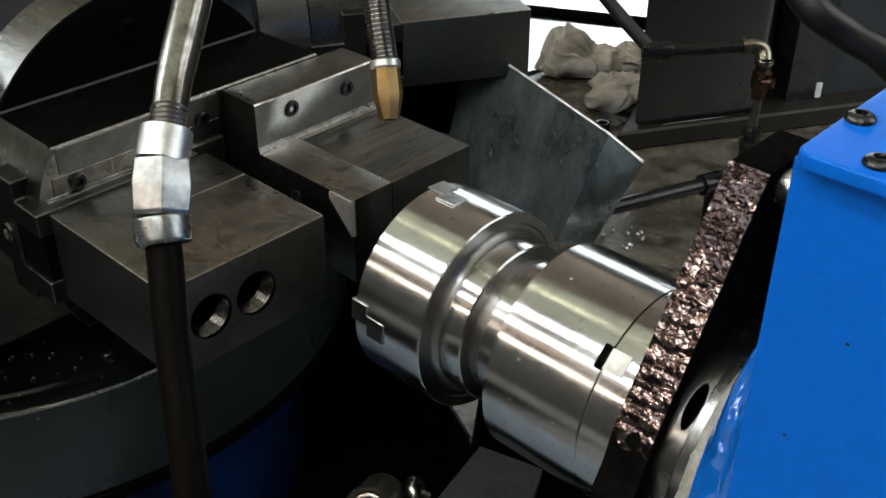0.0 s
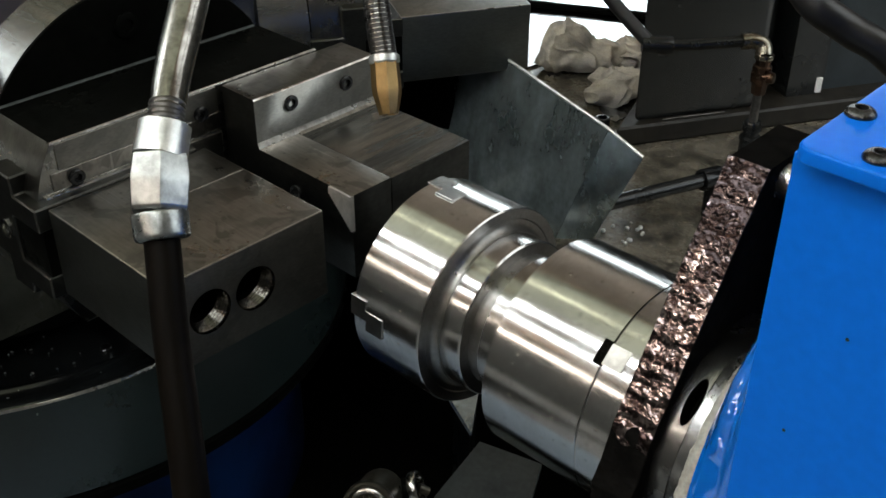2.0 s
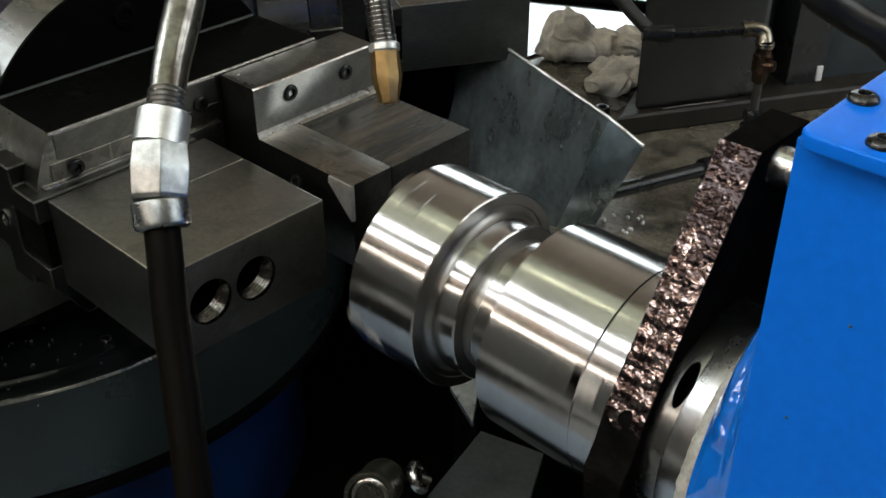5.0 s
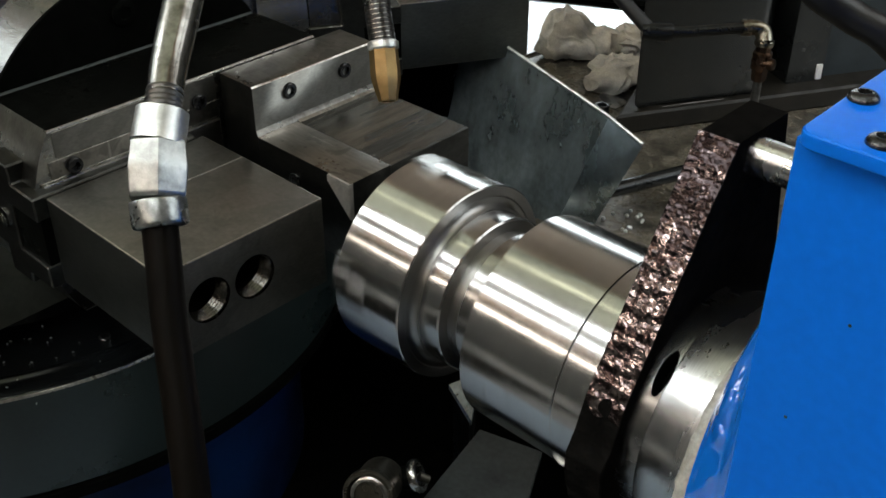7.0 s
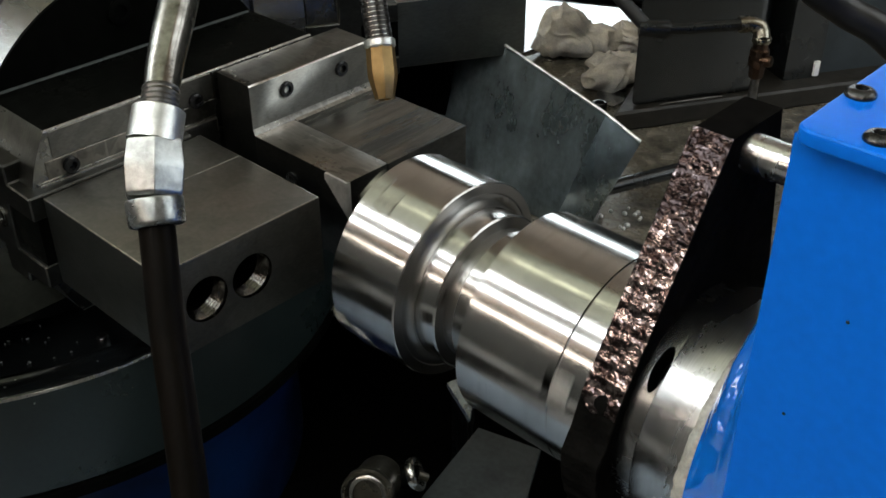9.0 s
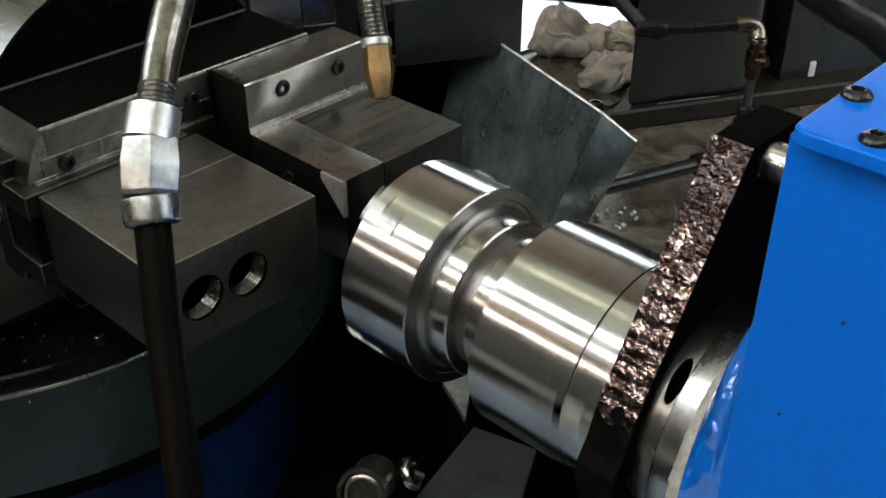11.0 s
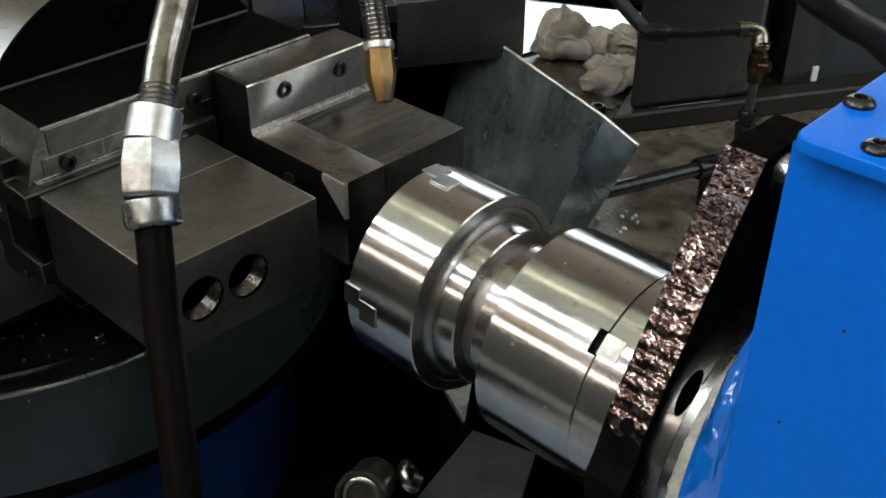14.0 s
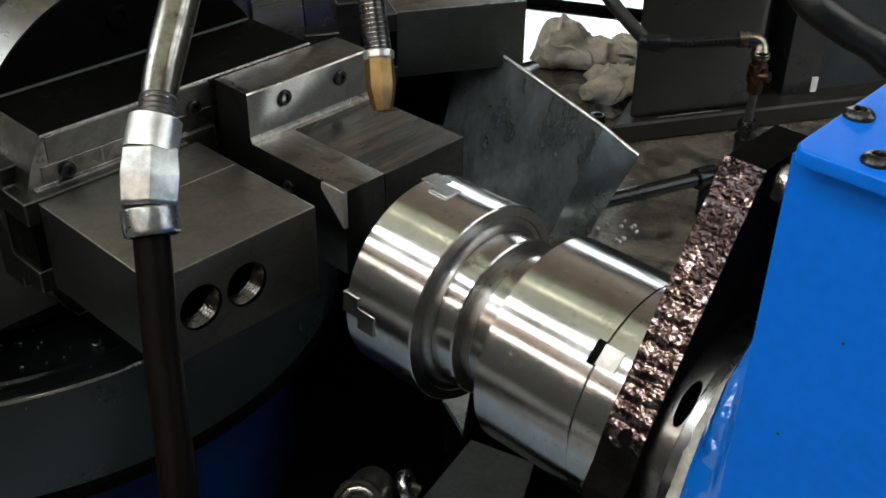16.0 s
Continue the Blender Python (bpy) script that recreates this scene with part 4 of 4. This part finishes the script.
def build_column():
    col = thing("machine_column", "dark grey cast machine column on a foot", "machine column")
    col.matrix_basis = Matrix.Translation((-0.1993, 0.5894, -0.2)) @ Matrix.Rotation(radians(59.3), 4, "Z")
    b = bmesh.new()
    prism(b, [(-0.01, 0.0), (0.7, 0.0), (1.0, 0.5), (0.4, 0.5)], 2, 0.0, 0.028)
    bevel(b, 0.003, 1)
    part("foot", b, M_FOOT, col, "greasy brown cast foot")
    b = bmesh.new()
    prism(b, [(0.02, 0.012), (0.2, 0.012), (0.53, 0.45), (0.36, 0.45)], 2, 0.028, 0.43)
    bevel(b, 0.008, 3)
    part("post", b, M_COLUMN, col)
    b = bmesh.new()
    sweep(b, [(0.06, 0.009, 0.0285), (0.1, 0.0088, 0.0288), (0.15, 0.009, 0.0285)], [0.0006, 0.0014, 0.0007], 10)
    part("weld_bead", b, M_FLEX, col, "thin grey weld bead")
    b = bmesh.new()
    box(b, 0.255, 0.31, 0.03, 0.45, 0.028, 0.43)
    part("rib", b, M_COLUMN, col)
    # black web: the slot's shade beside the rib, put into the colour
    b = bmesh.new()
    box(b, 0.19, 0.27, 0.1, 0.14, 0.028, 0.43)
    part("web", b, M_BLACK_OIL_SHADE, col)
    b = bmesh.new()
    box(b, 0.311, 0.8, 0.04, 0.06, 0.028, 0.7)
    part("side_panel", b, M_PANEL, col, "light grey painted side panel")
    # white patch painted in place of a bright glint by the rib
    b = bmesh.new()
    box(b, 0.2985, 0.3065, 0.0265, 0.0299, 0.031, 0.052)
    part("glint_patch", b, M_WHITE, col, "small white patch standing in for a glint")
    return col


build_column()


def build_chute():
    ch = thing("chip_chute", "bent galvanised sheet-metal chip chute", "chute")
    def buckled(name, pts, seed, nu=40, nv=28, th=0.0015, depth=0.0022):
        """A sheet that has buckled a little between its straight edges."""
        p0, p1, p2, p3 = (Vector(p) for p in pts)
        n = (p1 - p0).cross(p3 - p0).normalized()
        b = bmesh.new()
        rows = [[], []]
        for side in (0, 1):
            for i in range(nu + 1):
                u, line = i / nu, []
                for j in range(nv + 1):
                    v = j / nv
                    p = p0.lerp(p1, u).lerp(p3.lerp(p2, u), v)
                    free = min(1.0, 6 * min(u, 1 - u)) * min(1.0, 6 * min(v, 1 - v))
                    lift = depth * free * (noise.noise(p * 13 + Vector((seed, 0, 0))) + 0.12 * noise.noise(p * 60))
                    line.append(b.verts.new(p + n * (lift - side * th)))
                rows[side].append(line)
        for side in (0, 1):
            for i in range(nu):
                for j in range(nv):
                    g = rows[side]
                    b.faces.new((g[i][j], g[i + 1][j], g[i + 1][j + 1], g[i][j + 1]))
        ring = [(i, 0) for i in range(nu)] + [(nu, j) for j in range(nv)] + [(i, nv) for i in range(nu, 0, -1)] + [(0, j) for j in range(nv, 0, -1)]
        for (i, j), (k, m) in zip(ring, ring[1:] + ring[:1]):
            b.faces.new((rows[0][i][j], rows[0][k][m], rows[1][k][m], rows[1][i][j]))
        bmesh.ops.recalc_face_normals(b, faces=b.faces[:])
        return part(name, b, M_GALV, ch)
    c, d = (-0.0686, 0.3614, -0.05), (-0.1203, 0.3531, -0.2)
    buckled("panel", [(-0.33, 0.405, -0.014), c, d, (-0.33, 0.345, -0.2)], 2.0)
    buckled("flange", [c, (-0.0269, 0.3669, -0.07), (-0.0887, 0.3801, -0.2), d], 5.0, 14, 28)
    for p, q in (((-0.33, 0.405, -0.014), c), (c, (-0.0269, 0.3669, -0.07))):
        b = bmesh.new()
        up = Vector((0.0, -0.001, 0.0022))
        sweep(b, [Vector(p) + up, Vector(q) + up], 0.0019, 10)
        part("rolled_edge", b, M_ZINC, ch, "bright bare rolled edge")


build_chute()


def build_rags():
    right, away = Vector((0.725, 0.689, 0)), Vector((-0.689, 0.725, 0))

    def rag(name, label, centre, lobes, seed):
        """A bunched cloth: soft overlapping folds melted into one skin, then creased."""
        off = Vector((seed * 7.3, seed * 3.1, seed * 1.7))
        folds = [(Vector(c), Vector(r)) for c, r in lobes]

        def inside(q):
            total = 0.0
            for c, r in folds:
                d = q - c
                total += math.exp(-2.6 * ((d.x / r.x) ** 2 + (d.y / r.y) ** 2 + (d.z / r.z) ** 2 - 1))
            return total > 1.0
        b = bmesh.new()
        bmesh.ops.create_icosphere(b, subdivisions=6, radius=1.0)
        core = Vector((0, 0, 0.014))
        for v in b.verts:
            p = v.co.normalized()
            lo, hi = 0.0, 0.16
            for _ in range(13):
                mid = 0.5 * (lo + hi)
                lo, hi = (mid, hi) if inside(core + p * mid) else (lo, mid)
            q = core + p * lo
            w = q * 26 + off
            w = w + 0.9 * Vector((noise.noise(w * 0.7), noise.noise(w * 0.7 + off), noise.noise(w * 0.7 - off)))
            sag = noise.noise(w * 0.8)
            slant = Vector((w.x * 1.3 + w.z * 0.7, w.y * 1.1, w.z * 0.5 - w.x * 0.3))
            crease = max(0.0, 1 - 2.4 * abs(noise.noise(slant * 0.8 + off))) ** 1.5
            fold = max(0.0, 1 - 2.8 * abs(noise.noise(slant * 1.7 - off))) ** 1.5
            pucker = noise.noise(Vector((w.x * 2.2, w.y * 2.2, w.z * 5.0)) - off)
            fuzz = noise.noise(q * 420)
            q += p * (0.007 * sag + 0.009 * crease - 0.0045 + 0.004 * fold + 0.0014 * pucker + 0.00035 * fuzz)
            v.co = right * q.x + away * q.y + Vector((0, 0, max(q.z, 0.0)))
        ob = tagged(new(name, smooth(mesh_of(name, b, M_RAG), 70)), label, "rag", "rags on the tray")
        ob.location = centre
    rag("cotton_rag", "crumpled greasy white cotton rag on the tray", (-0.404, 0.757, -0.196),
        [((-0.012, 0.006, 0.03), (0.036, 0.034, 0.036)), ((-0.038, -0.008, 0.014), (0.022, 0.026, 0.02)),
         ((0.0, -0.022, 0.016), (0.044, 0.018, 0.016)), ((0.038, 0.004, 0.018), (0.036, 0.026, 0.022))], 1)
    rag("cotton_rag", "crumpled greasy white cotton rag on the tray", (-0.342, 0.826, -0.196),
        [((0, 0, 0.014), (0.034, 0.03, 0.026)), ((0.03, -0.008, 0.014), (0.03, 0.024, 0.02))], 2)
    rag("cotton_rag", "small folded greasy cotton rag beside the chute", (-0.298, 0.7, -0.2),
        [((0.012, 0.016, 0.026), (0.04, 0.024, 0.014)), ((0.002, -0.006, 0.014), (0.03, 0.026, 0.018)),
         ((0.04, 0.016, 0.02), (0.028, 0.028, 0.018)), ((-0.016, -0.01, 0.01), (0.018, 0.018, 0.013))], 3)


build_rags()


def collar_on(name, p, q, profile, mat, parent, label="", segs=24):
    """A turned fitting along the line p to q: profile of (share, radius)."""
    p, q = Vector(p), Vector(q)
    b = bmesh.new()
    L = (q - p).length
    lathe(b, [(s * L, r) for s, r in profile], 2, segs)
    ob = part(name, b, mat, parent, label)
    ob.matrix_basis = Matrix.Translation(p) @ (q - p).to_track_quat("Z", "Y").to_matrix().to_4x4()
    return ob


NUT_TURN = 16


def build_coolant_pipe():
    t = thing("coolant_pipe", "steel coolant pipe with zinc hex fitting and dark hose", "pipe")
    top = [(0.5, 0.03, 0.248), (0.5, 0.02, 0.34), (0.42, 0.0, 0.43), (0.15, -0.06, 0.46), (0.0, -0.12, 0.39), (0.0552, -0.1916, 0.2924), (0.0674, -0.2047, 0.2778), (0.0922, -0.2381, 0.2488), (0.1067, -0.2535, 0.2370)]
    tube_part("upper_pipe", top, [0.0092] * (4 * len(top) - 8) + [0.0088, 0.0086, 0.0084, 0.0082, 0.0081], M_PIPE, t, "worn bright steel pipe", n=4)
    a, b2, c, d = (0.1095, -0.2569, 0.2331), (0.1155, -0.2653, 0.2227), (0.1272, -0.2769, 0.2025), (0.1333, -0.2807, 0.1923)
    ridges = [(k / 8, 0.0085 if k % 2 else 0.0081) for k in range(9)]
    collar_on("thread", (0.1043, -0.2512, 0.2393), a, [(0, 0)] + ridges + [(1, 0)], M_FLEX, t)
    collar_on("ferrule", a, b2, [(0, 0), (0, 0.01053), (0.06, 0.01186), (1.08, 0.01217), (1.08, 0)], M_ZINC, t)
    nut = collar_on("hex_nut", b2, c, [(0, 0), (0, 0.0122), (0.03, 0.0134), (0.06, 0.01353), (0.38, 0.01455), (0.43, 0.01468), (0.5, 0.01468), (0.56, 0.01458), (0.9, 0.014), (0.94, 0.0138), (1, 0.0126), (1, 0)], M_NUT, t, "zinc-plated hexagon nut", 6)
    nut.matrix_basis = nut.matrix_basis @ Matrix.Rotation(radians(NUT_TURN), 4, "Z")
    b = bmesh.new()
    b.from_mesh(nut.data)
    bevel(b, 0.0024, 4, 20)
    b.to_mesh(nut.data)
    b.free()
    smooth(nut.data, 30)
    collar_on("sleeve", c, d, [(0, 0), (0, 0.0122), (0.04, 0.0126), (0.1, 0.0127), (0.82, 0.0125), (0.9, 0.0124), (0.96, 0.0119), (1, 0.0108), (1, 0)], M_ZINC_DULL, t, "oil-dulled zinc sleeve")
    low = [(0.1317, -0.2822, 0.1923), (0.1332, -0.2814, 0.1909), (0.1536, -0.2958, 0.1594), (0.1736, -0.3082, 0.1304), (0.1953, -0.3223, 0.0978), (0.2112, -0.3338, 0.0736), (0.2110, -0.3560, 0.0560), (0.1880, -0.4194, 0.0510), (0.1724, -0.4740, -0.0192), (0.1724, -0.4818, -0.2352), (0.1724, -0.4818, -0.424)]
    tube_part("lower_pipe", low, 0.00811, M_HOSE, t, "dark brown oily pipe", n=6)


build_coolant_pipe()


def build_nozzle():
    t = thing("coolant_nozzle", "flexible grey metal hose with brass nozzle", "nozzle")
    line = curve([(0.5, 0.12, 0.2555), (0.5, 0.12, 0.32), (0.35, 0.14, 0.5), (0.12, 0.1, 0.5), (0.0, -0.034, 0.275), (0.0245, -0.0495, 0.2311), (0.0324, -0.0547, 0.2164), (0.0406, -0.0597, 0.2017), (0.0485, -0.0643, 0.1878)], 12)
    tube_part("core", line, 0.0076, M_PIPE, t)
    for p, q in zip(line[40::2], line[42::2]):
        d = (q - p)
        b = bmesh.new()
        sweep(b, [p + d * 0.07, p + d * 0.12, p + d * 0.88, p + d * 0.93], [0.0077, 0.0082, 0.0082, 0.0077], 14)
        part("hose_ring", b, M_HOSE_RING, t)
    collar_on("tip_collar", (0.0468, -0.0632, 0.1912), (0.0494, -0.0652, 0.1861), [(0, 0), (0, 0.0078), (0.2, 0.0096), (0.8, 0.0096), (1, 0.0085), (1, 0)], M_ZINC, t, "bright collar", 20)
    collar_on("brass_tip", (0.0481, -0.0642, 0.1886), (0.0627, -0.0752, 0.1600), [(0, 0), (0, 0.0082), (0.06, 0.0092), (0.1, 0.0089), (0.5, 0.0093), (0.62, 0.009), (1, 0.0058), (1, 0.0045), (0.8, 0.004), (0.8, 0)], M_BRASS, t, "brass nozzle tip", 8)


build_nozzle()


def build_air_pipe():
    t = thing("air_line", "small steel pipe with elbow and brass valve", "pipe")
    tube_part("hose", [(-0.26, 0.86, 0.225), (-0.3, 0.7, 0.3), (-0.27, 0.5, 0.24), (-0.2, 0.44, 0.12), (-0.1575, 0.4481, 0.0649), (-0.1007, 0.4595, 0.0159), (-0.0858, 0.4661, 0.0072)], 0.0075, M_BLACK_RUBBER, t, n=6)
    tube_part("pipe", [(-0.092, 0.463, 0.009), (-0.06, 0.49, 0.0095), (-0.0195, 0.5337, 0.0126)], 0.0066, M_ROD, t)
    collar_on("coupling", (-0.1, 0.456, 0.0095), (-0.075, 0.477, 0.008), [(0, 0), (0, 0.0095), (0.9, 0.0105), (1, 0.0095), (1, 0)], M_ROD, t)
    tube_part("elbow", [(-0.0225, 0.5305, 0.0124), (-0.012, 0.541, 0.0125), (-0.004, 0.545, 0.008), (0.001, 0.541, -0.001)], 0.009, M_ELBOW, t, "dull oil-browned zinc elbow", n=5)
    X, Y = 0.001, 0.541
    collar_on("elbow_band", (X, Y, 0.002), (X, Y, -0.004), [(0, 0), (0, 0.0098), (0.2, 0.0105), (0.8, 0.0105), (1, 0.0098), (1, 0)], M_ELBOW, t)
    collar_on("valve", (X, Y, -0.004), (X, Y, -0.045), [(0, 0), (0, 0.0085), (0.16, 0.0085), (0.2, 0.0108), (0.42, 0.0112), (0.62, 0.0112), (0.7, 0.009), (0.95, 0.0085), (1, 0.007), (1, 0)], M_COPPER, t, "dirty brass valve", 8)
    collar_on("valve_knob", (X + 0.004, Y - 0.006, -0.022), (X + 0.018, Y - 0.004, -0.021), [(0, 0), (0, 0.004), (0.4, 0.004), (0.5, 0.007), (0.95, 0.006), (1, 0.004), (1, 0)], M_COPPER, t, "brass valve knob", 12)
    tube_part("nipple", [(X, Y, -0.044), (X, Y, -0.086)], 0.0048, M_FLEX, t)
    collar_on("fitting", (X, Y, -0.078), (X, Y, -0.125), [(0, 0), (0, 0.0085), (0.1, 0.011), (0.22, 0.011), (0.26, 0.0085), (0.4, 0.0085), (0.42, 0.0125), (0.48, 0.0125), (0.5, 0.0115), (1, 0.0115), (1, 0)], M_ROD, t, "black oily pipe fitting", 20)
    tube_part("stand_pipe", [(X, Y, -0.12), (X, Y, -0.2)], 0.0095, M_ROD, t)


build_air_pipe()


def build_small():
    t = thing("hydraulic_rod", "dark oily hydraulic rod above the tray", "rod")
    tube_part("rod", [(-0.0785, 0.377, -0.15), (-0.0262, 0.5115, -0.15)], 0.0085, M_ROD, t)
    collar_on("cap", (-0.0302, 0.5015, -0.15), (-0.0202, 0.5275, -0.15), [(0, 0), (0, 0.0125), (0.9, 0.0125), (1, 0.011), (1, 0)], M_SOCKET, t)
    tube_part("bracket", [(-0.024, 0.517, -0.15), (-0.024, 0.517, -0.205)], 0.008, M_SOCKET, t)
    t = thing("pipe_union", "grey pipe union with bright ring in the sump", "pipe fitting")
    tube_part("stem", [(0.05, -0.11, -0.6), (0.046, -0.1, -0.34), (0.038, -0.076, -0.205)], 0.0155, M_HOSE, t, n=4)
    back, front = (0.0319, -0.0637, -0.1868), (0.0495, -0.0951, -0.1714)
    collar_on("barrel", back, front, [(0, 0), (0, 0.0165), (0.05, 0.018), (0.12, 0.0185), (1, 0.0185), (1, 0)], M_UNION, t, "dark oily barrel", 36)
    collar_on("end_ring", (0.0471, -0.0908, -0.1735), (0.0515, -0.0987, -0.1696), [(0, 0), (0, 0.0195), (0.3, 0.021), (0.8, 0.021), (1, 0.0195), (1, 0.0172), (0.5, 0.0166), (0.5, 0)], M_UNION, t, "worn steel end ring", 36)
    collar_on("seat_ring", (0.0480, -0.0925, -0.1727), (0.0505, -0.0968, -0.1705), [(0, 0.0), (0, 0.0164), (0.8, 0.0162), (1, 0.0145), (1, 0.0118), (0.3, 0.0112), (0.3, 0)], M_KEY, t, "bright seat ring", 36)
    collar_on("outlet", (0.036, -0.066, -0.186), (0.0525, -0.047, -0.1845), [(0, 0), (0, 0.0095), (1, 0.0095), (1, 0)], M_BLACK_OIL_SHADE, t, "black oily outlet", 28)
    collar_on("ring", (0.0505, -0.0488, -0.1848), (0.0555, -0.0445, -0.182), [(0, 0.0098), (0, 0.0132), (0.3, 0.0142), (0.8, 0.0142), (1, 0.0132), (1, 0.0105), (0.2, 0.0098)], M_KEY, t, "bright ring", 36)
    collar_on("stub", (0.055, -0.046, -0.183), (0.0605, -0.0405, -0.187), [(0, 0), (0, 0.004), (1, 0.0036), (1, 0)], M_UNION, t)
    # ramp and gusset supports are blackened to pass for the dark sump
    t = thing("guide_ramp", "grey steel ramp plate in the sump", "ramp")
    b = bmesh.new()
    prism(b, [(0.0417, 0.0428), (0.0985, 0.0586), (0.16, -0.06), (0.07, -0.08)], 2, -0.206, -0.2)
    part("plate", b, M_RAMP, t)
    b = bmesh.new()
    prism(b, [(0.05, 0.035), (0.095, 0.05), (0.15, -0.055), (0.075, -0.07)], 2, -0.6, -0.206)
    part("support", b, M_BLACK_OIL_SHADE, t, "black support under the plate")
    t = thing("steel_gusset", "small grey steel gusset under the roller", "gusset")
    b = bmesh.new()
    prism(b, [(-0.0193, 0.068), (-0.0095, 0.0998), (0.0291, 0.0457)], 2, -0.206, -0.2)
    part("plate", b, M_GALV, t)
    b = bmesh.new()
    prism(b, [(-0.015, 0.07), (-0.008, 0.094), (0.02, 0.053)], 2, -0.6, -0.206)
    part("support", b, M_BLACK_OIL_SHADE, t, "black support under the plate")
    t = thing("black_cable", "thick black rubber cable overhead", "cable")
    tube_part("cable", [(-0.06, 0.6, 0.19), (0.03, 0.42, 0.2), (0.1151, 0.354, 0.1465), (0.1548, 0.3674, 0.1185), (0.1919, 0.3835, 0.0966), (0.26, 0.41, 0.02), (0.32, 0.42, -0.21)], 0.014, M_BLACK_RUBBER, t, n=6)
    # bright flecks for swarf, and in place of glints on the wet deck
    b = bmesh.new()
    rnd = random.Random(9)
    for k in range(22):
        x, y = rnd.uniform(-0.38, -0.275), rnd.uniform(-0.215, -0.12)
        r = rnd.uniform(0.0005, 0.0012)
        m = Matrix.Translation((x, y, -0.2052)) @ Matrix.Rotation(rnd.uniform(0, 6), 4, "Z") @ Matrix.Rotation(rnd.uniform(-0.5, 0.5), 4, "X") @ Matrix.Diagonal((1.8, 0.8, 0.5, 1))
        bmesh.ops.create_icosphere(b, subdivisions=1, radius=r, matrix=m)
    tagged(new("fine_swarf", mesh_of("fine_swarf", b, M_ZINC)), "fine bright swarf scattered on the oily deck", "swarf", kind="stuff")
    t = thing("bushing", "small black rubber bushing standing on the tray", "bushing")
    b = bmesh.new()
    lathe(b, [(-0.2, 0), (-0.2, 0.0105), (-0.185, 0.0105), (-0.1845, 0.0095), (-0.1845, 0.0065), (-0.192, 0.0062), (-0.192, 0)], 2, 28, (-0.2535, 0.6195))
    part("sleeve", b, M_ROD, t)
    b = bmesh.new()
    pts = []
    for k in range(28):
        a = 2 * math.pi * k / 28
        r = 1 + 0.35 * noise.noise(Vector((math.cos(a) * 1.3, math.sin(a) * 1.3, 4.0)))
        pts.append((-0.263 + 0.03 * r * math.cos(a), 0.675 + 0.022 * r * math.sin(a)))
    prism(b, pts, 2, -0.2, -0.1988)
    # bright strip added to give the white glint beside the rag
    t = thing("glint_strip", "bright strip added on the tray for a glint", "offcut")
    t.matrix_basis = Matrix.Translation((-0.2532, 0.67, -0.1972))
    b2 = bmesh.new()
    box(b2, -0.006, 0.006, -0.027, 0.027, -0.0015, 0.0)
    part("sheet", b2, M_PAN, t)
    tagged(new("coolant_puddle", mesh_of("coolant_puddle", b, M_PAN)), "small shining puddle of coolant on the tray", "puddle")
    rnd = random.Random(5)
    for k in range(14):
        b = bmesh.new()
        bmesh.ops.create_icosphere(b, subdivisions=2, radius=rnd.uniform(0.0018, 0.003))
        x, y = -0.075 + rnd.uniform(-0.025, 0.025), 0.415 + rnd.uniform(-0.025, 0.025)
        ob = tagged(new("steel_chip", smooth(mesh_of("steel_chip", b, M_ZINC))), "tiny bright steel bead lying in the tray", "swarf", "beads in the tray")
        ob.location = (x, y, -0.1985)


build_small()

# ---- what moves ----
TURN = [(0.0, 0.0), (2.0, 0.0), (2.1, 1.7), (2.2, 5.1), (2.3, 8.4), (2.4, 12.1), (2.5, 16.2), (2.6, 20.9), (2.7, 27.6), (2.8, 35.8),
        (2.9, 46.3), (3.0, 55.8), (3.1, 58.8), (3.2, 60.0), (16.0, 60.0)]
SPIN = [(0.0, 128.5), (3.5, 128.5), (3.6, 127.8), (3.7, 125.1), (3.8, 110.8), (3.9, 86.0), (4.0, 54.0), (4.1, 18.0), (4.2, -32.0),
        (6.3, -1442.7), (6.6, -1658.7), (7.1, -2018.8), (7.6, -2374.0), (7.7, -2413.7), (7.8, -2441.5), (7.9, -2456.3), (8.0, -2455.0),
        (8.1, -2444.0), (8.2, -2419.0), (8.3, -2388.6), (8.4, -2351.0), (8.5, -2309.0), (8.6, -2262.0), (8.7, -2212.0), (8.9, -2070.0),
        (9.2, -1860.0), (11.3, -333.0), (11.5, -189.0), (11.6, -118.0), (11.7, -53.0), (11.8, 4.0), (11.9, 57.0), (12.0, 89.0),
        (12.1, 110.0), (12.2, 118.1), (12.3, 122.1), (12.4, 124.2), (12.6, 126.9), (12.8, 128.5), (16.0, 128.5)]
SLIDE = [(0.0, 0.0), (3.8, 0.0), (4.2, -0.0012), (6.5, -0.0160), (7.0, -0.0193), (7.5, -0.0228), (7.9, -0.0246), (8.1, -0.0246),
         (8.5, -0.0232), (9.0, -0.0210), (11.5, -0.0030), (11.8, -0.0008), (12.1, 0.0), (16.0, 0.0)]


def motions():
    ts = [k / 10 for k in range(161)]
    slide = np.interp(ts, *zip(*SLIDE))
    spin = np.interp(ts, *zip(*SPIN))
    walk(turret, [(t, pose(XT, YT, 0, 0, 0, -a)) for t, a in TURN])
    walk(carriage, [(t, pose(float(x), 0, 0)) for t, x in zip(ts, slide)])
    walk(work, [(t, Matrix.Translation((float(x), AY, 0)) @ Matrix.Rotation(radians(float(a) - LUG), 4, "X")) for t, x, a in zip(ts, slide, spin)])


motions()
